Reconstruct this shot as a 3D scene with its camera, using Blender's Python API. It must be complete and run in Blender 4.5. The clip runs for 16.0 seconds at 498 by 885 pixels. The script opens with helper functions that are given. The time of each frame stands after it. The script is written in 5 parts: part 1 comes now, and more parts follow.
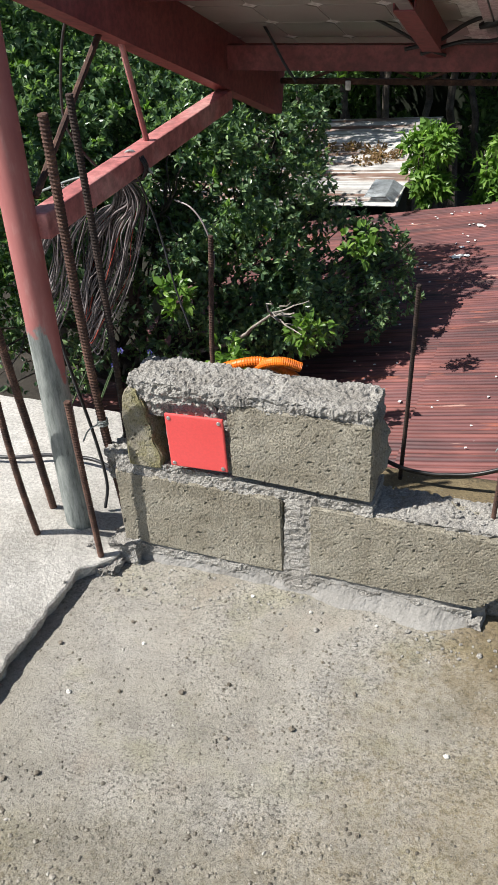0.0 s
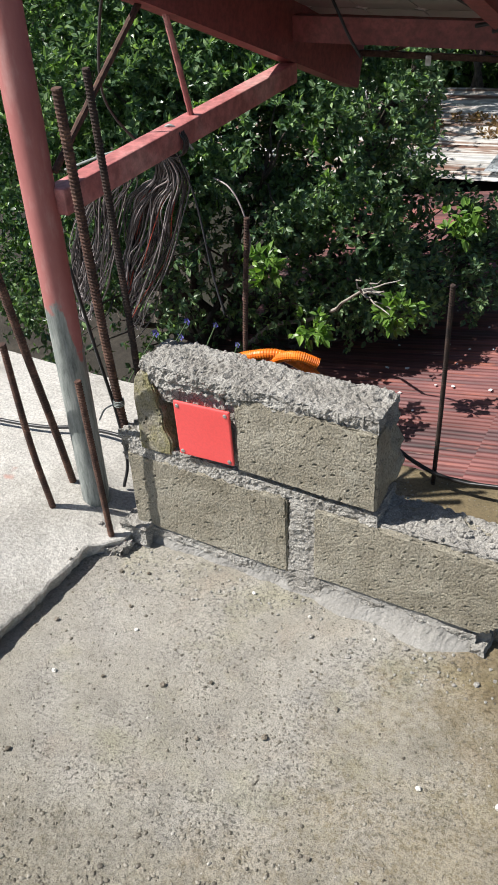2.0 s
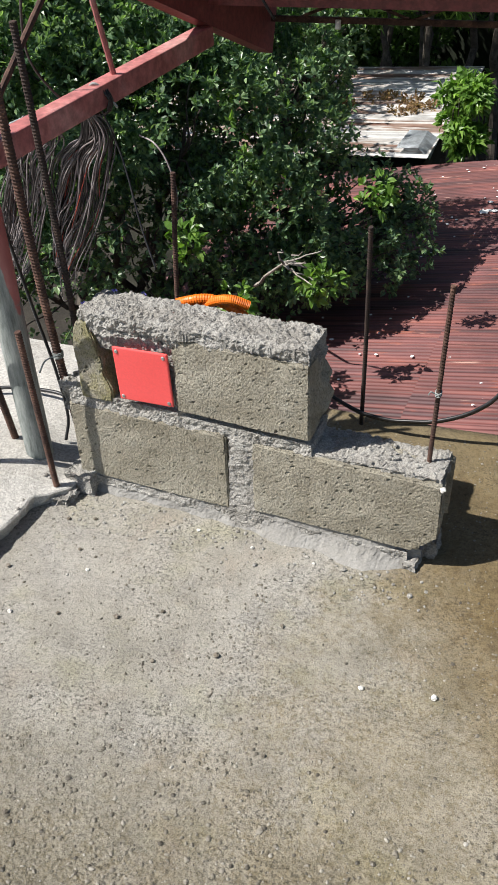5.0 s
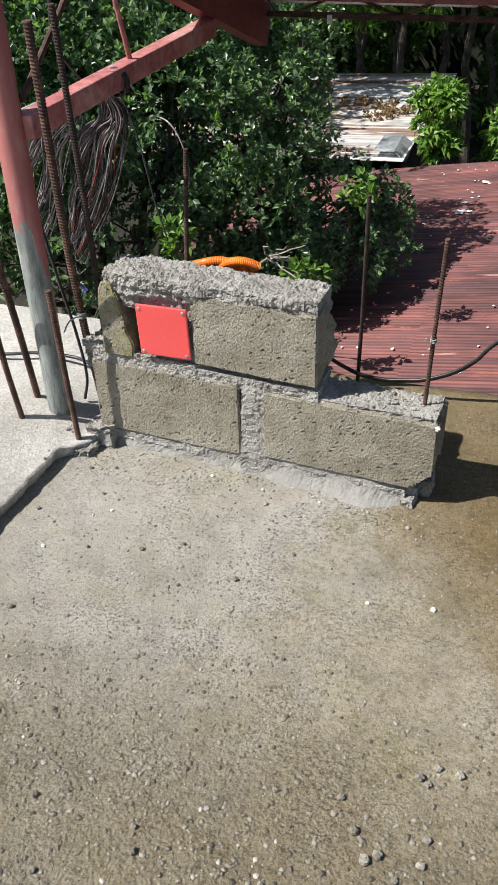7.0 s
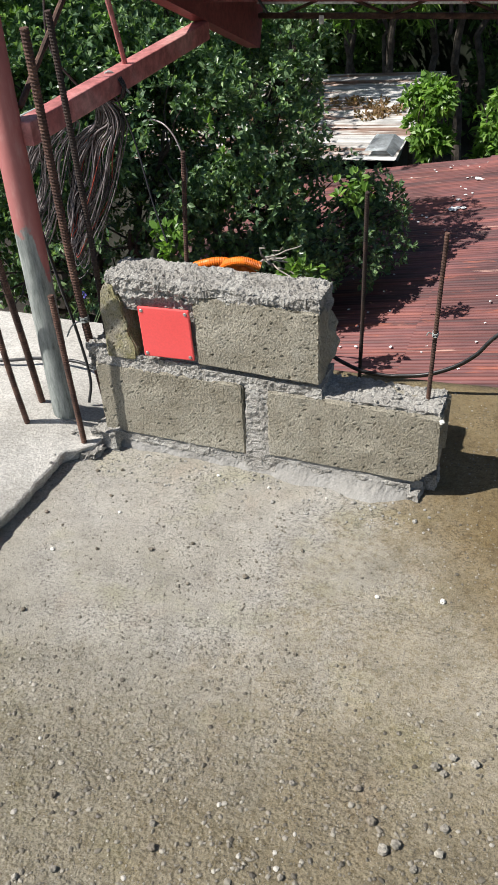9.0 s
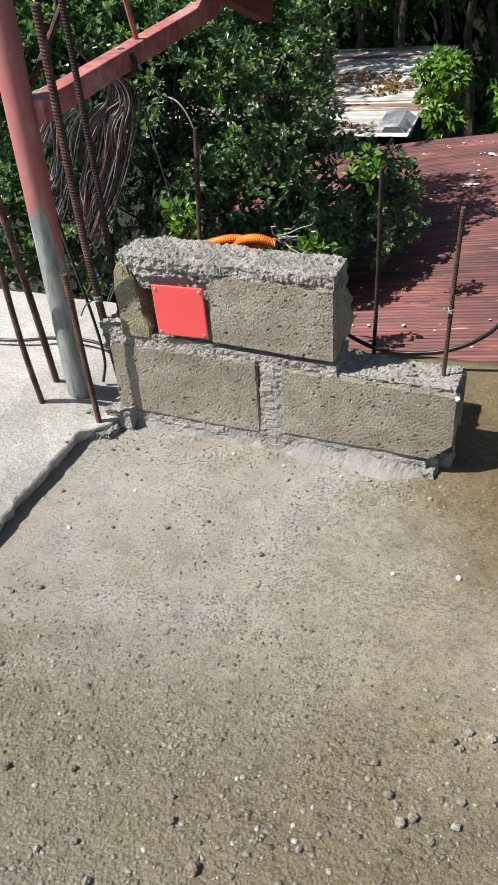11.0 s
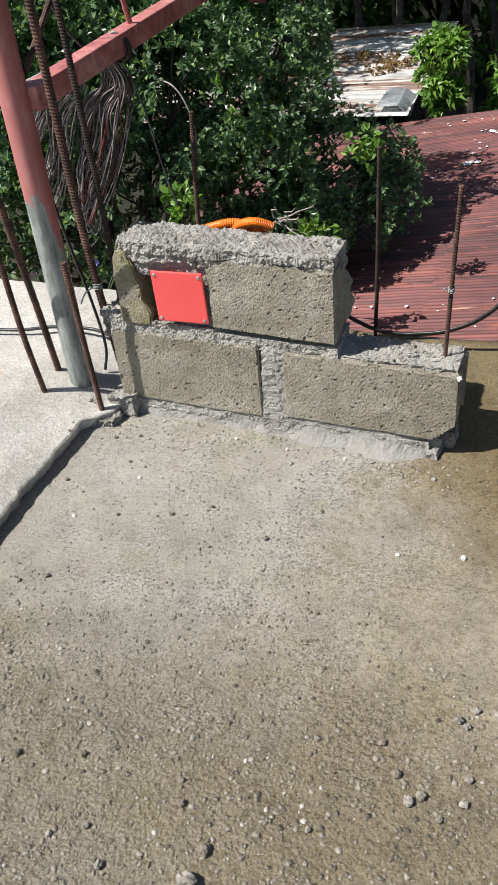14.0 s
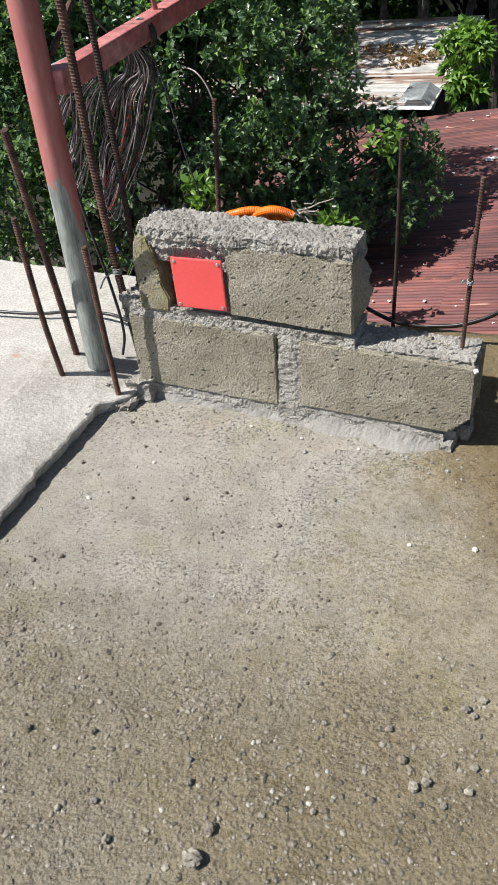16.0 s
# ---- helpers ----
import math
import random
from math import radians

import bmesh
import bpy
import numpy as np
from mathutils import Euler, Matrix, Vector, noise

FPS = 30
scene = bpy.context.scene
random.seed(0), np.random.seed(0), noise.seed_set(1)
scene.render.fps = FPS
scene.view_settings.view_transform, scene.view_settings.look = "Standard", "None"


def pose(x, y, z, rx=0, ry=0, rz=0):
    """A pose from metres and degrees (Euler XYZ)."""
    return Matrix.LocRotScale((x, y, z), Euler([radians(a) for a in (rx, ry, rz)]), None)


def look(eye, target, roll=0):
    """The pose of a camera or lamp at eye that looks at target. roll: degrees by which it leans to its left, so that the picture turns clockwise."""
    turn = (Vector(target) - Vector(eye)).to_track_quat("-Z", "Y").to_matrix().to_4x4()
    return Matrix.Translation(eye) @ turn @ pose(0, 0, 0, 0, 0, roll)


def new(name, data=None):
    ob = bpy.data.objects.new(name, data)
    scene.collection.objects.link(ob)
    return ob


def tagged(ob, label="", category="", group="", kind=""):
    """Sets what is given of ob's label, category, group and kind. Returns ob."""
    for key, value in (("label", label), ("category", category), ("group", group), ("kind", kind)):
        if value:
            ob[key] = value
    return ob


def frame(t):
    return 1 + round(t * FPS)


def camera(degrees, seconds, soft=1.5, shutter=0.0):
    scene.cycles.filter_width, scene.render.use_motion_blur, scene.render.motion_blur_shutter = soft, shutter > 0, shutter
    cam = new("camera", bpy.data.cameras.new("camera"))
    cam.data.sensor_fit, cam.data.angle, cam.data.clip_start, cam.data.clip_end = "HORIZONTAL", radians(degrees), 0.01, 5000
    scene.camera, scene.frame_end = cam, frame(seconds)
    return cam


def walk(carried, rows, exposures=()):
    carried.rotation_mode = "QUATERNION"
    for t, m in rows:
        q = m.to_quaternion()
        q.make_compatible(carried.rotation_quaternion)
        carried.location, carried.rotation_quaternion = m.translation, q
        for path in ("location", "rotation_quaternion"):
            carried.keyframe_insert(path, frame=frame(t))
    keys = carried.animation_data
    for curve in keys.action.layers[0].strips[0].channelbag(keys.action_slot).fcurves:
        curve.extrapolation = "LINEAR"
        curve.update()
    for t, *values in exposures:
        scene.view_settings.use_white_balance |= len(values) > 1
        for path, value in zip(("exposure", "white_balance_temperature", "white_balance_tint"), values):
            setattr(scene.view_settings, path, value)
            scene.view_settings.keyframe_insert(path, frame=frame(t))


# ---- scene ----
cam = camera(32.7, 16.0, soft=0.9)

PATH = [
    (0, (0.845, -1.343, 1.301), (0.226, 0.222, 0.22), -3.4),
    (0.5, (0.925, -1.263, 1.305), (0.167, 0.209, 0.183), -4.2),
    (1, (0.997, -1.209, 1.3), (0.146, 0.198, 0.162), -4.9),
    (1.5, (1.017, -1.19, 1.303), (0.153, 0.209, 0.163), -4.3),
    (2, (0.993, -1.19, 1.308), (0.164, 0.233, 0.173), -3.3),
    (2.5, (0.9, -1.193, 1.311), (0.128, 0.258, 0.171), -2.8),
    (3, (0.879, -1.19, 1.308), (0.16, 0.284, 0.163), -2.9),
    (3.5, (0.97, -1.196, 1.288), (0.256, 0.274, 0.136), -3.9),
    (4, (1.036, -1.187, 1.272), (0.299, 0.262, 0.107), -5.1),
    (4.5, (1.06, -1.19, 1.276), (0.325, 0.261, 0.114), -5.0),
    (5, (1.033, -1.318, 1.279), (0.361, 0.16, 0.113), -2.8),
    (5.2, (1.017, -1.408, 1.271), (0.374, 0.081, 0.1), -1.6),
    (7.3, (1.042, -1.557, 1.271), (0.423, -0.042, 0.122), -2.2),
    (7.5, (1.038, -1.562, 1.27), (0.416, -0.045, 0.125), -2.5),
    (8, (1.036, -1.566, 1.272), (0.413, -0.045, 0.132), -3.1),
    (10.5, (1.027, -1.576, 1.266), (0.397, -0.086, 0.09), -4.3),
    (11, (1.027, -1.576, 1.266), (0.386, -0.097, 0.083), -4.5),
    (11.5, (1.039, -1.581, 1.268), (0.39, -0.105, 0.084), -4.9),
    (12, (1.048, -1.587, 1.269), (0.392, -0.115, 0.084), -5.4),
    (12.5, (1.044, -1.583, 1.269), (0.383, -0.119, 0.079), -5.8),
    (13, (1.043, -1.582, 1.268), (0.384, -0.122, 0.072), -6.1),
    (13.5, (1.043, -1.579, 1.267), (0.389, -0.122, 0.064), -6.3),
    (14, (1.034, -1.574, 1.265), (0.385, -0.12, 0.054), -6.1),
    (14.5, (1.032, -1.572, 1.262), (0.381, -0.122, 0.048), -5.8),
    (15, (1.03, -1.579, 1.262), (0.369, -0.133, 0.049), -5.4),
    (15.5, (1.044, -1.589, 1.268), (0.373, -0.146, 0.055), -5.2),
    (16, (1.037, -1.59, 1.262), (0.361, -0.158, 0.04), -5.4),
]
walk(cam, [(t, look(eye, target, roll)) for t, eye, target, roll in PATH])

# ---------- world, sun, exposure ----------
LIGHT = Vector((0.65, 0.45, -1.0)).normalized()
sun = new("sun", bpy.data.lights.new("sun", "SUN"))
sun.data.energy, sun.data.angle, sun.data.color = 5.2, radians(0.53), (1.0, 0.957, 0.90)
sun.matrix_world = look((-6.5, -4.5, 10.0), (0, 0, 0))
world = bpy.data.worlds.new("world")
scene.world = world
world.use_nodes = True
wn = world.node_tree
wn.nodes.clear()
sky = wn.nodes.new("ShaderNodeTexSky")
sky.sky_type, sky.sun_disc = "NISHITA", False
sky.sun_elevation = math.asin(-LIGHT.z)
sky.sun_rotation = math.atan2(-LIGHT.x, -LIGHT.y)
bg = wn.nodes.new("ShaderNodeBackground")
bg.inputs[1].default_value = 0.064
wo = wn.nodes.new("ShaderNodeOutputWorld")
wn.links.new(sky.outputs[0], bg.inputs[0])
wn.links.new(bg.outputs[0], wo.inputs[0])
scene.view_settings.exposure = 0.51


# ---------- materials ----------
def material(name, rough=0.85, metal=0.0):
    m = bpy.data.materials.new(name)
    m.use_nodes = True
    nt = m.node_tree
    b = nt.nodes["Principled BSDF"]
    b.inputs["Roughness"].default_value, b.inputs["Metallic"].default_value = rough, metal
    return m, nt, b


def coords(nt, kind="Object", scale=(1, 1, 1)):
    c = nt.nodes.new("ShaderNodeTexCoord")
    mp = nt.nodes.new("ShaderNodeMapping")
    mp.inputs["Scale"].default_value = scale
    nt.links.new(c.outputs[kind], mp.inputs[0])
    return mp.outputs[0]


def position(nt, scale=(1, 1, 1)):
    c = nt.nodes.new("ShaderNodeNewGeometry")
    mp = nt.nodes.new("ShaderNodeMapping")
    mp.inputs["Scale"].default_value = scale
    nt.links.new(c.outputs["Position"], mp.inputs[0])
    return mp.outputs[0]


def noise_tex(nt, vec, scale, detail=6, rough=0.6):
    n = nt.nodes.new("ShaderNodeTexNoise")
    n.inputs["Scale"].default_value, n.inputs["Detail"].default_value, n.inputs["Roughness"].default_value = scale, detail, rough
    nt.links.new(vec, n.inputs["Vector"])
    return n.outputs["Fac"]


def voro(nt, vec, scale, feature="F1"):
    n = nt.nodes.new("ShaderNodeTexVoronoi")
    n.feature = feature
    n.inputs["Scale"].default_value = scale
    nt.links.new(vec, n.inputs["Vector"])
    return n


def ramp(nt, fac, stops):
    r = nt.nodes.new("ShaderNodeValToRGB")
    while len(r.color_ramp.elements) < len(stops):
        r.color_ramp.elements.new(0.5)
    for e, (p, c) in zip(r.color_ramp.elements, stops):
        e.position = p
        e.color = (c, c, c, 1) if isinstance(c, (int, float)) else (*c, 1)
    nt.links.new(fac, r.inputs[0])
    return r.outputs[0]


def mix(nt, fac, a, b, mode="MIX"):
    m = nt.nodes.new("ShaderNodeMix")
    m.data_type, m.blend_type = "RGBA", mode
    for k, v in ((0, fac), (6, a), (7, b)):
        sock = m.inputs[k]
        if isinstance(v, (int, float)):
            sock.default_value = v if k == 0 else (v, v, v, 1)
        elif isinstance(v, tuple):
            sock.default_value = (*v, 1)
        else:
            nt.links.new(v, sock)
    return m.outputs[2]


def maths(nt, op, a, b):
    m = nt.nodes.new("ShaderNodeMath")
    m.operation, m.use_clamp = op, False
    for sock, v in ((m.inputs[0], a), (m.inputs[1], b)):
        if isinstance(v, (int, float)):
            sock.default_value = v
        else:
            nt.links.new(v, sock)
    return m.outputs[0]


def bump(nt, b, height, strength=0.5, dist=0.005):
    n = nt.nodes.new("ShaderNodeBump")
    n.inputs["Strength"].default_value, n.inputs["Distance"].default_value = strength, dist
    nt.links.new(height, n.inputs["Height"])
    nt.links.new(n.outputs[0], b.inputs["Normal"])


def two_scale(name, lo, mid, hi, s1=3.0, s2=60.0, rough=0.9, bs=0.6, bd=0.004, bscale=120.0, metal=0.0, spots=None, grain=(0.72, 1.2)):
    """A surface with stains at one scale, grain at another and fine relief."""
    m, nt, b = material(name, rough, metal)
    v = position(nt)
    big = ramp(nt, noise_tex(nt, v, s1, 5), [(0.36, lo), (0.5, mid), (0.66, hi)])
    gr = ramp(nt, noise_tex(nt, v, s2, 4, 0.7), [(0.38, grain[0]), (0.62, grain[1])])
    col = mix(nt, 1.0, big, gr, "MULTIPLY")
    if spots:
        col = mix(nt, ramp(nt, noise_tex(nt, v, spots[0], 3), [(spots[1], 0.0), (spots[1] + 0.06, 1.0)]), col, spots[2])
    nt.links.new(col, b.inputs["Base Color"])
    bump(nt, b, noise_tex(nt, v, bscale, 5, 0.75), bs, bd)
    return m


def floor_material():
    m, nt, b = material("cast_concrete_floor", 0.85)
    v = position(nt)
    sep = nt.nodes.new("ShaderNodeSeparateXYZ")
    nt.links.new(v, sep.inputs[0])
    X, Y = sep.outputs[0], sep.outputs[1]

    def wobble(scale, amount, detail=7, roughness=0.7):
        return maths(nt, "MULTIPLY", maths(nt, "SUBTRACT", noise_tex(nt, v, scale, detail, roughness), 0.5), amount)

    # cement skin: cool grey, buff and greenish films over one another
    base = ramp(nt, noise_tex(nt, v, 2.3, 7, 0.62), [(0.34, (0.235, 0.218, 0.177)), (0.46, (0.29, 0.274, 0.232)), (0.56, (0.32, 0.304, 0.266)), (0.68, (0.338, 0.325, 0.293))])
    green = ramp(nt, noise_tex(nt, position(nt, (1.0, 1.3, 1.0)), 4.1, 5, 0.65), [(0.54, 0.0), (0.68, 0.55)])
    col = mix(nt, green, base, mix(nt, 1.0, base, (0.92, 0.93, 0.72), "MULTIPLY"))
    pink = ramp(nt, noise_tex(nt, position(nt, (1.2, 0.9, 1.0)), 5.3, 5, 0.6), [(0.58, 0.0), (0.70, 0.4)])
    col = mix(nt, pink, col, mix(nt, 1.0, col, (0.95, 0.84, 0.76), "MULTIPLY"))
    patch = ramp(nt, noise_tex(nt, v, 11.0, 6, 0.7), [(0.34, 0.80), (0.5, 0.98), (0.66, 1.10)])
    fine = mix(nt, 1.0, ramp(nt, noise_tex(nt, v, 420.0, 3, 0.75), [(0.34, 0.50), (0.47, 0.98), (0.66, 1.22)]), ramp(nt, noise_tex(nt, v, 120.0, 5, 0.78), [(0.36, 0.58), (0.46, 1.0), (0.66, 1.1)]), "MULTIPLY")
    col = mix(nt, 1.0, mix(nt, 1.0, col, patch, "MULTIPLY"), fine, "MULTIPLY")
    # scoured patches with open dark pores
    worn = ramp(nt, noise_tex(nt, v, 4.6, 5, 0.6), [(0.46, 0.0), (0.60, 1.0)])
    pores = ramp(nt, noise_tex(nt, v, 150.0, 3, 0.6), [(0.39, 0.30), (0.46, 1.0)])
    col = mix(nt, maths(nt, "MULTIPLY", worn, 0.75), col, mix(nt, 1.0, col, pores, "MULTIPLY"))
    # damp strip along the near side, coarse and dark
    near = maths(nt, "ADD", maths(nt, "ADD", maths(nt, "MULTIPLY", Y, -1.0), wobble(2.4, 0.6)), wobble(8.0, 0.35))
    damp = ramp(nt, near, [(0.58, 0.0), (0.72, 0.55), (0.92, 1.0)])
    # brown growth towards the open end of the wall, with a crusty edge
    side = maths(nt, "ADD", maths(nt, "ADD", maths(nt, "MULTIPLY", Y, 0.85), X), wobble(7.0, 0.62, 9, 0.78))
    moss = ramp(nt, side, [(0.62, 0.0), (0.72, 0.5), (0.92, 1.0)])
    tan = maths(nt, "ADD", maths(nt, "SUBTRACT", X, maths(nt, "MULTIPLY", Y, 0.25)), wobble(4.2, 1.1))
    col = mix(nt, ramp(nt, tan, [(0.62, 0.0), (1.0, 0.6)]), col, mix(nt, 1.0, col, (0.90, 0.81, 0.63), "MULTIPLY"))
    crust = ramp(nt, noise_tex(nt, v, 58.0, 8, 0.82), [(0.44, 1.0), (0.50, 0.0)])
    crust = maths(nt, "MULTIPLY", crust, ramp(nt, maths(nt, "MAXIMUM", tan, maths(nt, "MULTIPLY", near, 1.1)), [(0.58, 0.0), (0.86, 0.7)]))
    col = mix(nt, crust, col, mix(nt, 1.0, col, (0.62, 0.57, 0.45), "MULTIPLY"))
    col = mix(nt, maths(nt, "MULTIPLY", damp, 0.85), col, mix(nt, 1.0, col, (0.60, 0.555, 0.44), "MULTIPLY"))
    col = mix(nt, maths(nt, "MULTIPLY", moss, 0.95), col, mix(nt, 1.0, col, (0.60, 0.49, 0.30), "MULTIPLY"))
    nt.links.new(col, b.inputs["Base Color"])
    wetn = ramp(nt, noise_tex(nt, v, 60.0, 4), [(0.50, 0.75), (0.63, 0.12)])
    nt.links.new(mix(nt, damp, 0.9, wetn), b.inputs["Roughness"])
    h = maths(nt, "ADD", maths(nt, "MULTIPLY", noise_tex(nt, v, 210.0, 5, 0.8), 0.55), maths(nt, "MULTIPLY", noise_tex(nt, v, 55.0, 4, 0.65), maths(nt, "ADD", 0.25, maths(nt, "MULTIPLY", damp, 0.9))))
    h = maths(nt, "ADD", h, maths(nt, "MULTIPLY", maths(nt, "MULTIPLY", noise_tex(nt, v, 95.0, 3, 0.6), worn), 0.5))
    cob = ramp(nt, voro(nt, v, 150.0, "SMOOTH_F1").outputs["Distance"], [(0.08, 1.0), (0.7, 0.0)])
    h = maths(nt, "ADD", h, maths(nt, "MULTIPLY", cob, maths(nt, "ADD", 0.06, maths(nt, "MULTIPLY", damp, 0.4))))
    bump(nt, b, h, 1.0, 0.0052)
    return m


def block_material(name="hollow_block_concrete", algae=0.65):
    m, nt, b = material(name, 0.95)
    v = position(nt)
    base = ramp(nt, noise_tex(nt, v, 7.0, 6, 0.65), [(0.32, (0.262, 0.236, 0.175)), (0.5, (0.355, 0.326, 0.255)), (0.68, (0.445, 0.416, 0.338))])
    # wrinkled, spongy skin of pressed dry concrete
    skin = position(nt, (1.0, 1.0, 0.62))
    wr = noise_tex(nt, skin, 300.0, 4, 0.7)
    grain = ramp(nt, wr, [(0.34, 0.40), (0.44, 0.84), (0.56, 1.06), (0.7, 1.26)])
    col = mix(nt, 1.0, base, grain, "MULTIPLY")
    hole = ramp(nt, noise_tex(nt, v, 120.0, 3, 0.6), [(0.28, 0.2), (0.345, 1.0)])
    col = mix(nt, 1.0, col, hole, "MULTIPLY")
    film = ramp(nt, noise_tex(nt, v, 16.0, 5, 0.6), [(0.52, 0.0), (0.70, 0.5)])
    col = mix(nt, film, col, mix(nt, 1.0, col, (1.15, 1.2, 1.28), "MULTIPLY"))
    moss = ramp(nt, noise_tex(nt, v, 13.0, 6, 0.7), [(algae, 0.0), (algae + 0.14, 0.65)])
    col = mix(nt, moss, col, mix(nt, 1.0, grain, (0.245, 0.225, 0.07), "MULTIPLY"))
    nt.links.new(col, b.inputs["Base Color"])
    h = maths(nt, "ADD", maths(nt, "MULTIPLY", wr, 1.2), maths(nt, "MULTIPLY", noise_tex(nt, v, 110.0, 3), 0.35))
    bump(nt, b, h, 1.0, 0.006)
    return m


def leaf_material(name, a, bcol, c, rough=0.38):
    m, nt, b = material(name, rough)
    g = nt.nodes.new("ShaderNodeNewGeometry")
    col = ramp(nt, g.outputs["Random Per Island"], [(0.0, a), (0.45, bcol), (0.9, c), (1.0, tuple(min(1, k * 1.5) for k in c))])
    nt.links.new(col, b.inputs["Base Color"])
    t = nt.nodes.new("ShaderNodeBsdfTranslucent")
    nt.links.new(mix(nt, 1.0, col, (1.3, 1.5, 0.6), "MULTIPLY"), t.inputs[0])
    ms = nt.nodes.new("ShaderNodeMixShader")
    ms.inputs[0].default_value = 0.36
    nt.links.new(b.outputs[0], ms.inputs[1])
    nt.links.new(t.outputs[0], ms.inputs[2])
    nt.links.new(ms.outputs[0], nt.nodes["Material Output"].inputs[0])
    return m


def roof_red_material():
    m, nt, b = material("red_painted_roof_sheet", 0.6)
    v = position(nt)
    streak = position(nt, (0.30, 4.0, 1.0))
    base = ramp(nt, noise_tex(nt, streak, 1.6, 6, 0.65), [(0.34, (0.082, 0.044, 0.046)), (0.47, (0.142, 0.056, 0.055)), (0.60, (0.205, 0.072, 0.062)), (0.74, (0.27, 0.10, 0.08))])
    grime = ramp(nt, noise_tex(nt, v, 0.9, 5), [(0.40, 0.70), (0.64, 1.22)])
    col = mix(nt, 1.0, base, grime, "MULTIPLY")
    # dark lines along the ribs paint in the shading of the corrugation
    lines = ramp(nt, noise_tex(nt, position(nt, (0.7, 26.0, 1.0)), 1.0, 3, 0.6), [(0.38, 0.52), (0.5, 1.0), (0.66, 1.1)])
    col = mix(nt, 1.0, col, lines, "MULTIPLY")
    rust = ramp(nt, noise_tex(nt, position(nt, (0.55, 3.4, 1.0)), 2.0, 5, 0.7), [(0.60, 0.0), (0.70, 0.75)])
    col = mix(nt, rust, col, (0.36, 0.105, 0.06))
    pale = ramp(nt, noise_tex(nt, position(nt, (0.5, 13.0, 1.0)), 2.2, 4, 0.7), [(0.655, 0.0), (0.70, 0.7)])
    col = mix(nt, pale, col, (0.50, 0.30, 0.24))
    nt.links.new(col, b.inputs["Base Color"])
    bump(nt, b, noise_tex(nt, v, 40.0, 3), 0.2, 0.003)
    return m


def roof_grey_material():
    m, nt, b = material("rusty_galvanised_roof_sheet", 0.6, 0.0)
    v = position(nt)
    streak = position(nt, (0.25, 2.6, 1.0))
    base = ramp(nt, noise_tex(nt, streak, 1.3, 6, 0.65), [(0.42, (0.15, 0.075, 0.052)), (0.48, (0.27, 0.19, 0.15)), (0.52, (0.46, 0.43, 0.40)), (0.62, (0.60, 0.60, 0.585))])
    # rib shading put into the sheet's colour as thin dark lines
    lines = ramp(nt, noise_tex(nt, position(nt, (0.5, 22.0, 1.0)), 1.0, 3, 0.6), [(0.38, 0.62), (0.5, 1.0), (0.66, 1.05)])
    nt.links.new(mix(nt, 1.0, mix(nt, 1.0, base, lines, "MULTIPLY"), ramp(nt, noise_tex(nt, v, 3.0, 5), [(0.3, 0.65), (0.6, 1.05)]), "MULTIPLY"), b.inputs["Base Color"])
    return m


def panel_material():
    m, nt, b = material("solar_backsheet", 0.35)
    v = position(nt)
    col = ramp(nt, noise_tex(nt, v, 6.0, 4), [(0.3, (0.27, 0.265, 0.25)), (0.7, (0.36, 0.355, 0.335))])
    nt.links.new(col, b.inputs["Base Color"])
    return m


def post_material():
    m, nt, b = material("half_painted_pipe", 0.55, 0.1)
    v = position(nt)
    lo = position(nt, (1, 1, 0.3))
    galv = ramp(nt, noise_tex(nt, position(nt, (1, 1, 0.16)), 60.0, 6, 0.75), [(0.34, (0.085, 0.095, 0.09)), (0.46, (0.20, 0.225, 0.215)), (0.56, (0.29, 0.315, 0.30)), (0.7, (0.41, 0.43, 0.41))])
    red = ramp(nt, noise_tex(nt, lo, 16.0, 6, 0.65), [(0.3, (0.36, 0.12, 0.115)), (0.55, (0.44, 0.165, 0.155)), (0.72, (0.54, 0.30, 0.28))])
    sep = nt.nodes.new("ShaderNodeSeparateXYZ")
    nt.links.new(v, sep.inputs[0])
    # the paint reaches lower on the side turned to the wall
    edge = maths(nt, "ADD", sep.outputs[2], maths(nt, "MULTIPLY", maths(nt, "SUBTRACT", noise_tex(nt, v, 38.0, 4, 0.6), 0.5), 0.09))
    side = maths(nt, "MULTIPLY", maths(nt, "MAXIMUM", maths(nt, "SUBTRACT", sep.outputs[0], -0.113), 0.0), 14.0)
    line = maths(nt, "ADD", edge, side)
    col = mix(nt, ramp(nt, line, [(0.572, 0.0), (0.586, 1.0)]), galv, red)
    nt.links.new(col, b.inputs["Base Color"])
    bump(nt, b, noise_tex(nt, v, 90.0, 3), 0.15, 0.002)
    return m


M_FLOOR = floor_material()
M_BLOCK = block_material()
M_BLOCKMOSS = block_material("mossy_block_concrete", 0.41)
M_MORTAR = two_scale("cement_mortar", (0.31, 0.295, 0.265), (0.39, 0.375, 0.343), (0.46, 0.447, 0.414), 12, 330, 0.95, 0.9, 0.006, 260, grain=(0.55, 1.25))
M_TROWEL = two_scale("trowelled_cement", (0.235, 0.228, 0.21), (0.275, 0.268, 0.25), (0.315, 0.31, 0.292), 10, 260, 0.92, 0.5, 0.003, 220, grain=(0.82, 1.1))
M_SLAB = two_scale("pale_concrete_slab", (0.36, 0.345, 0.31), (0.46, 0.445, 0.41), (0.53, 0.515, 0.48), 3, 160, 0.92, 0.8, 0.004, 170, spots=(7.0, 0.70, (0.46, 0.25, 0.20)))
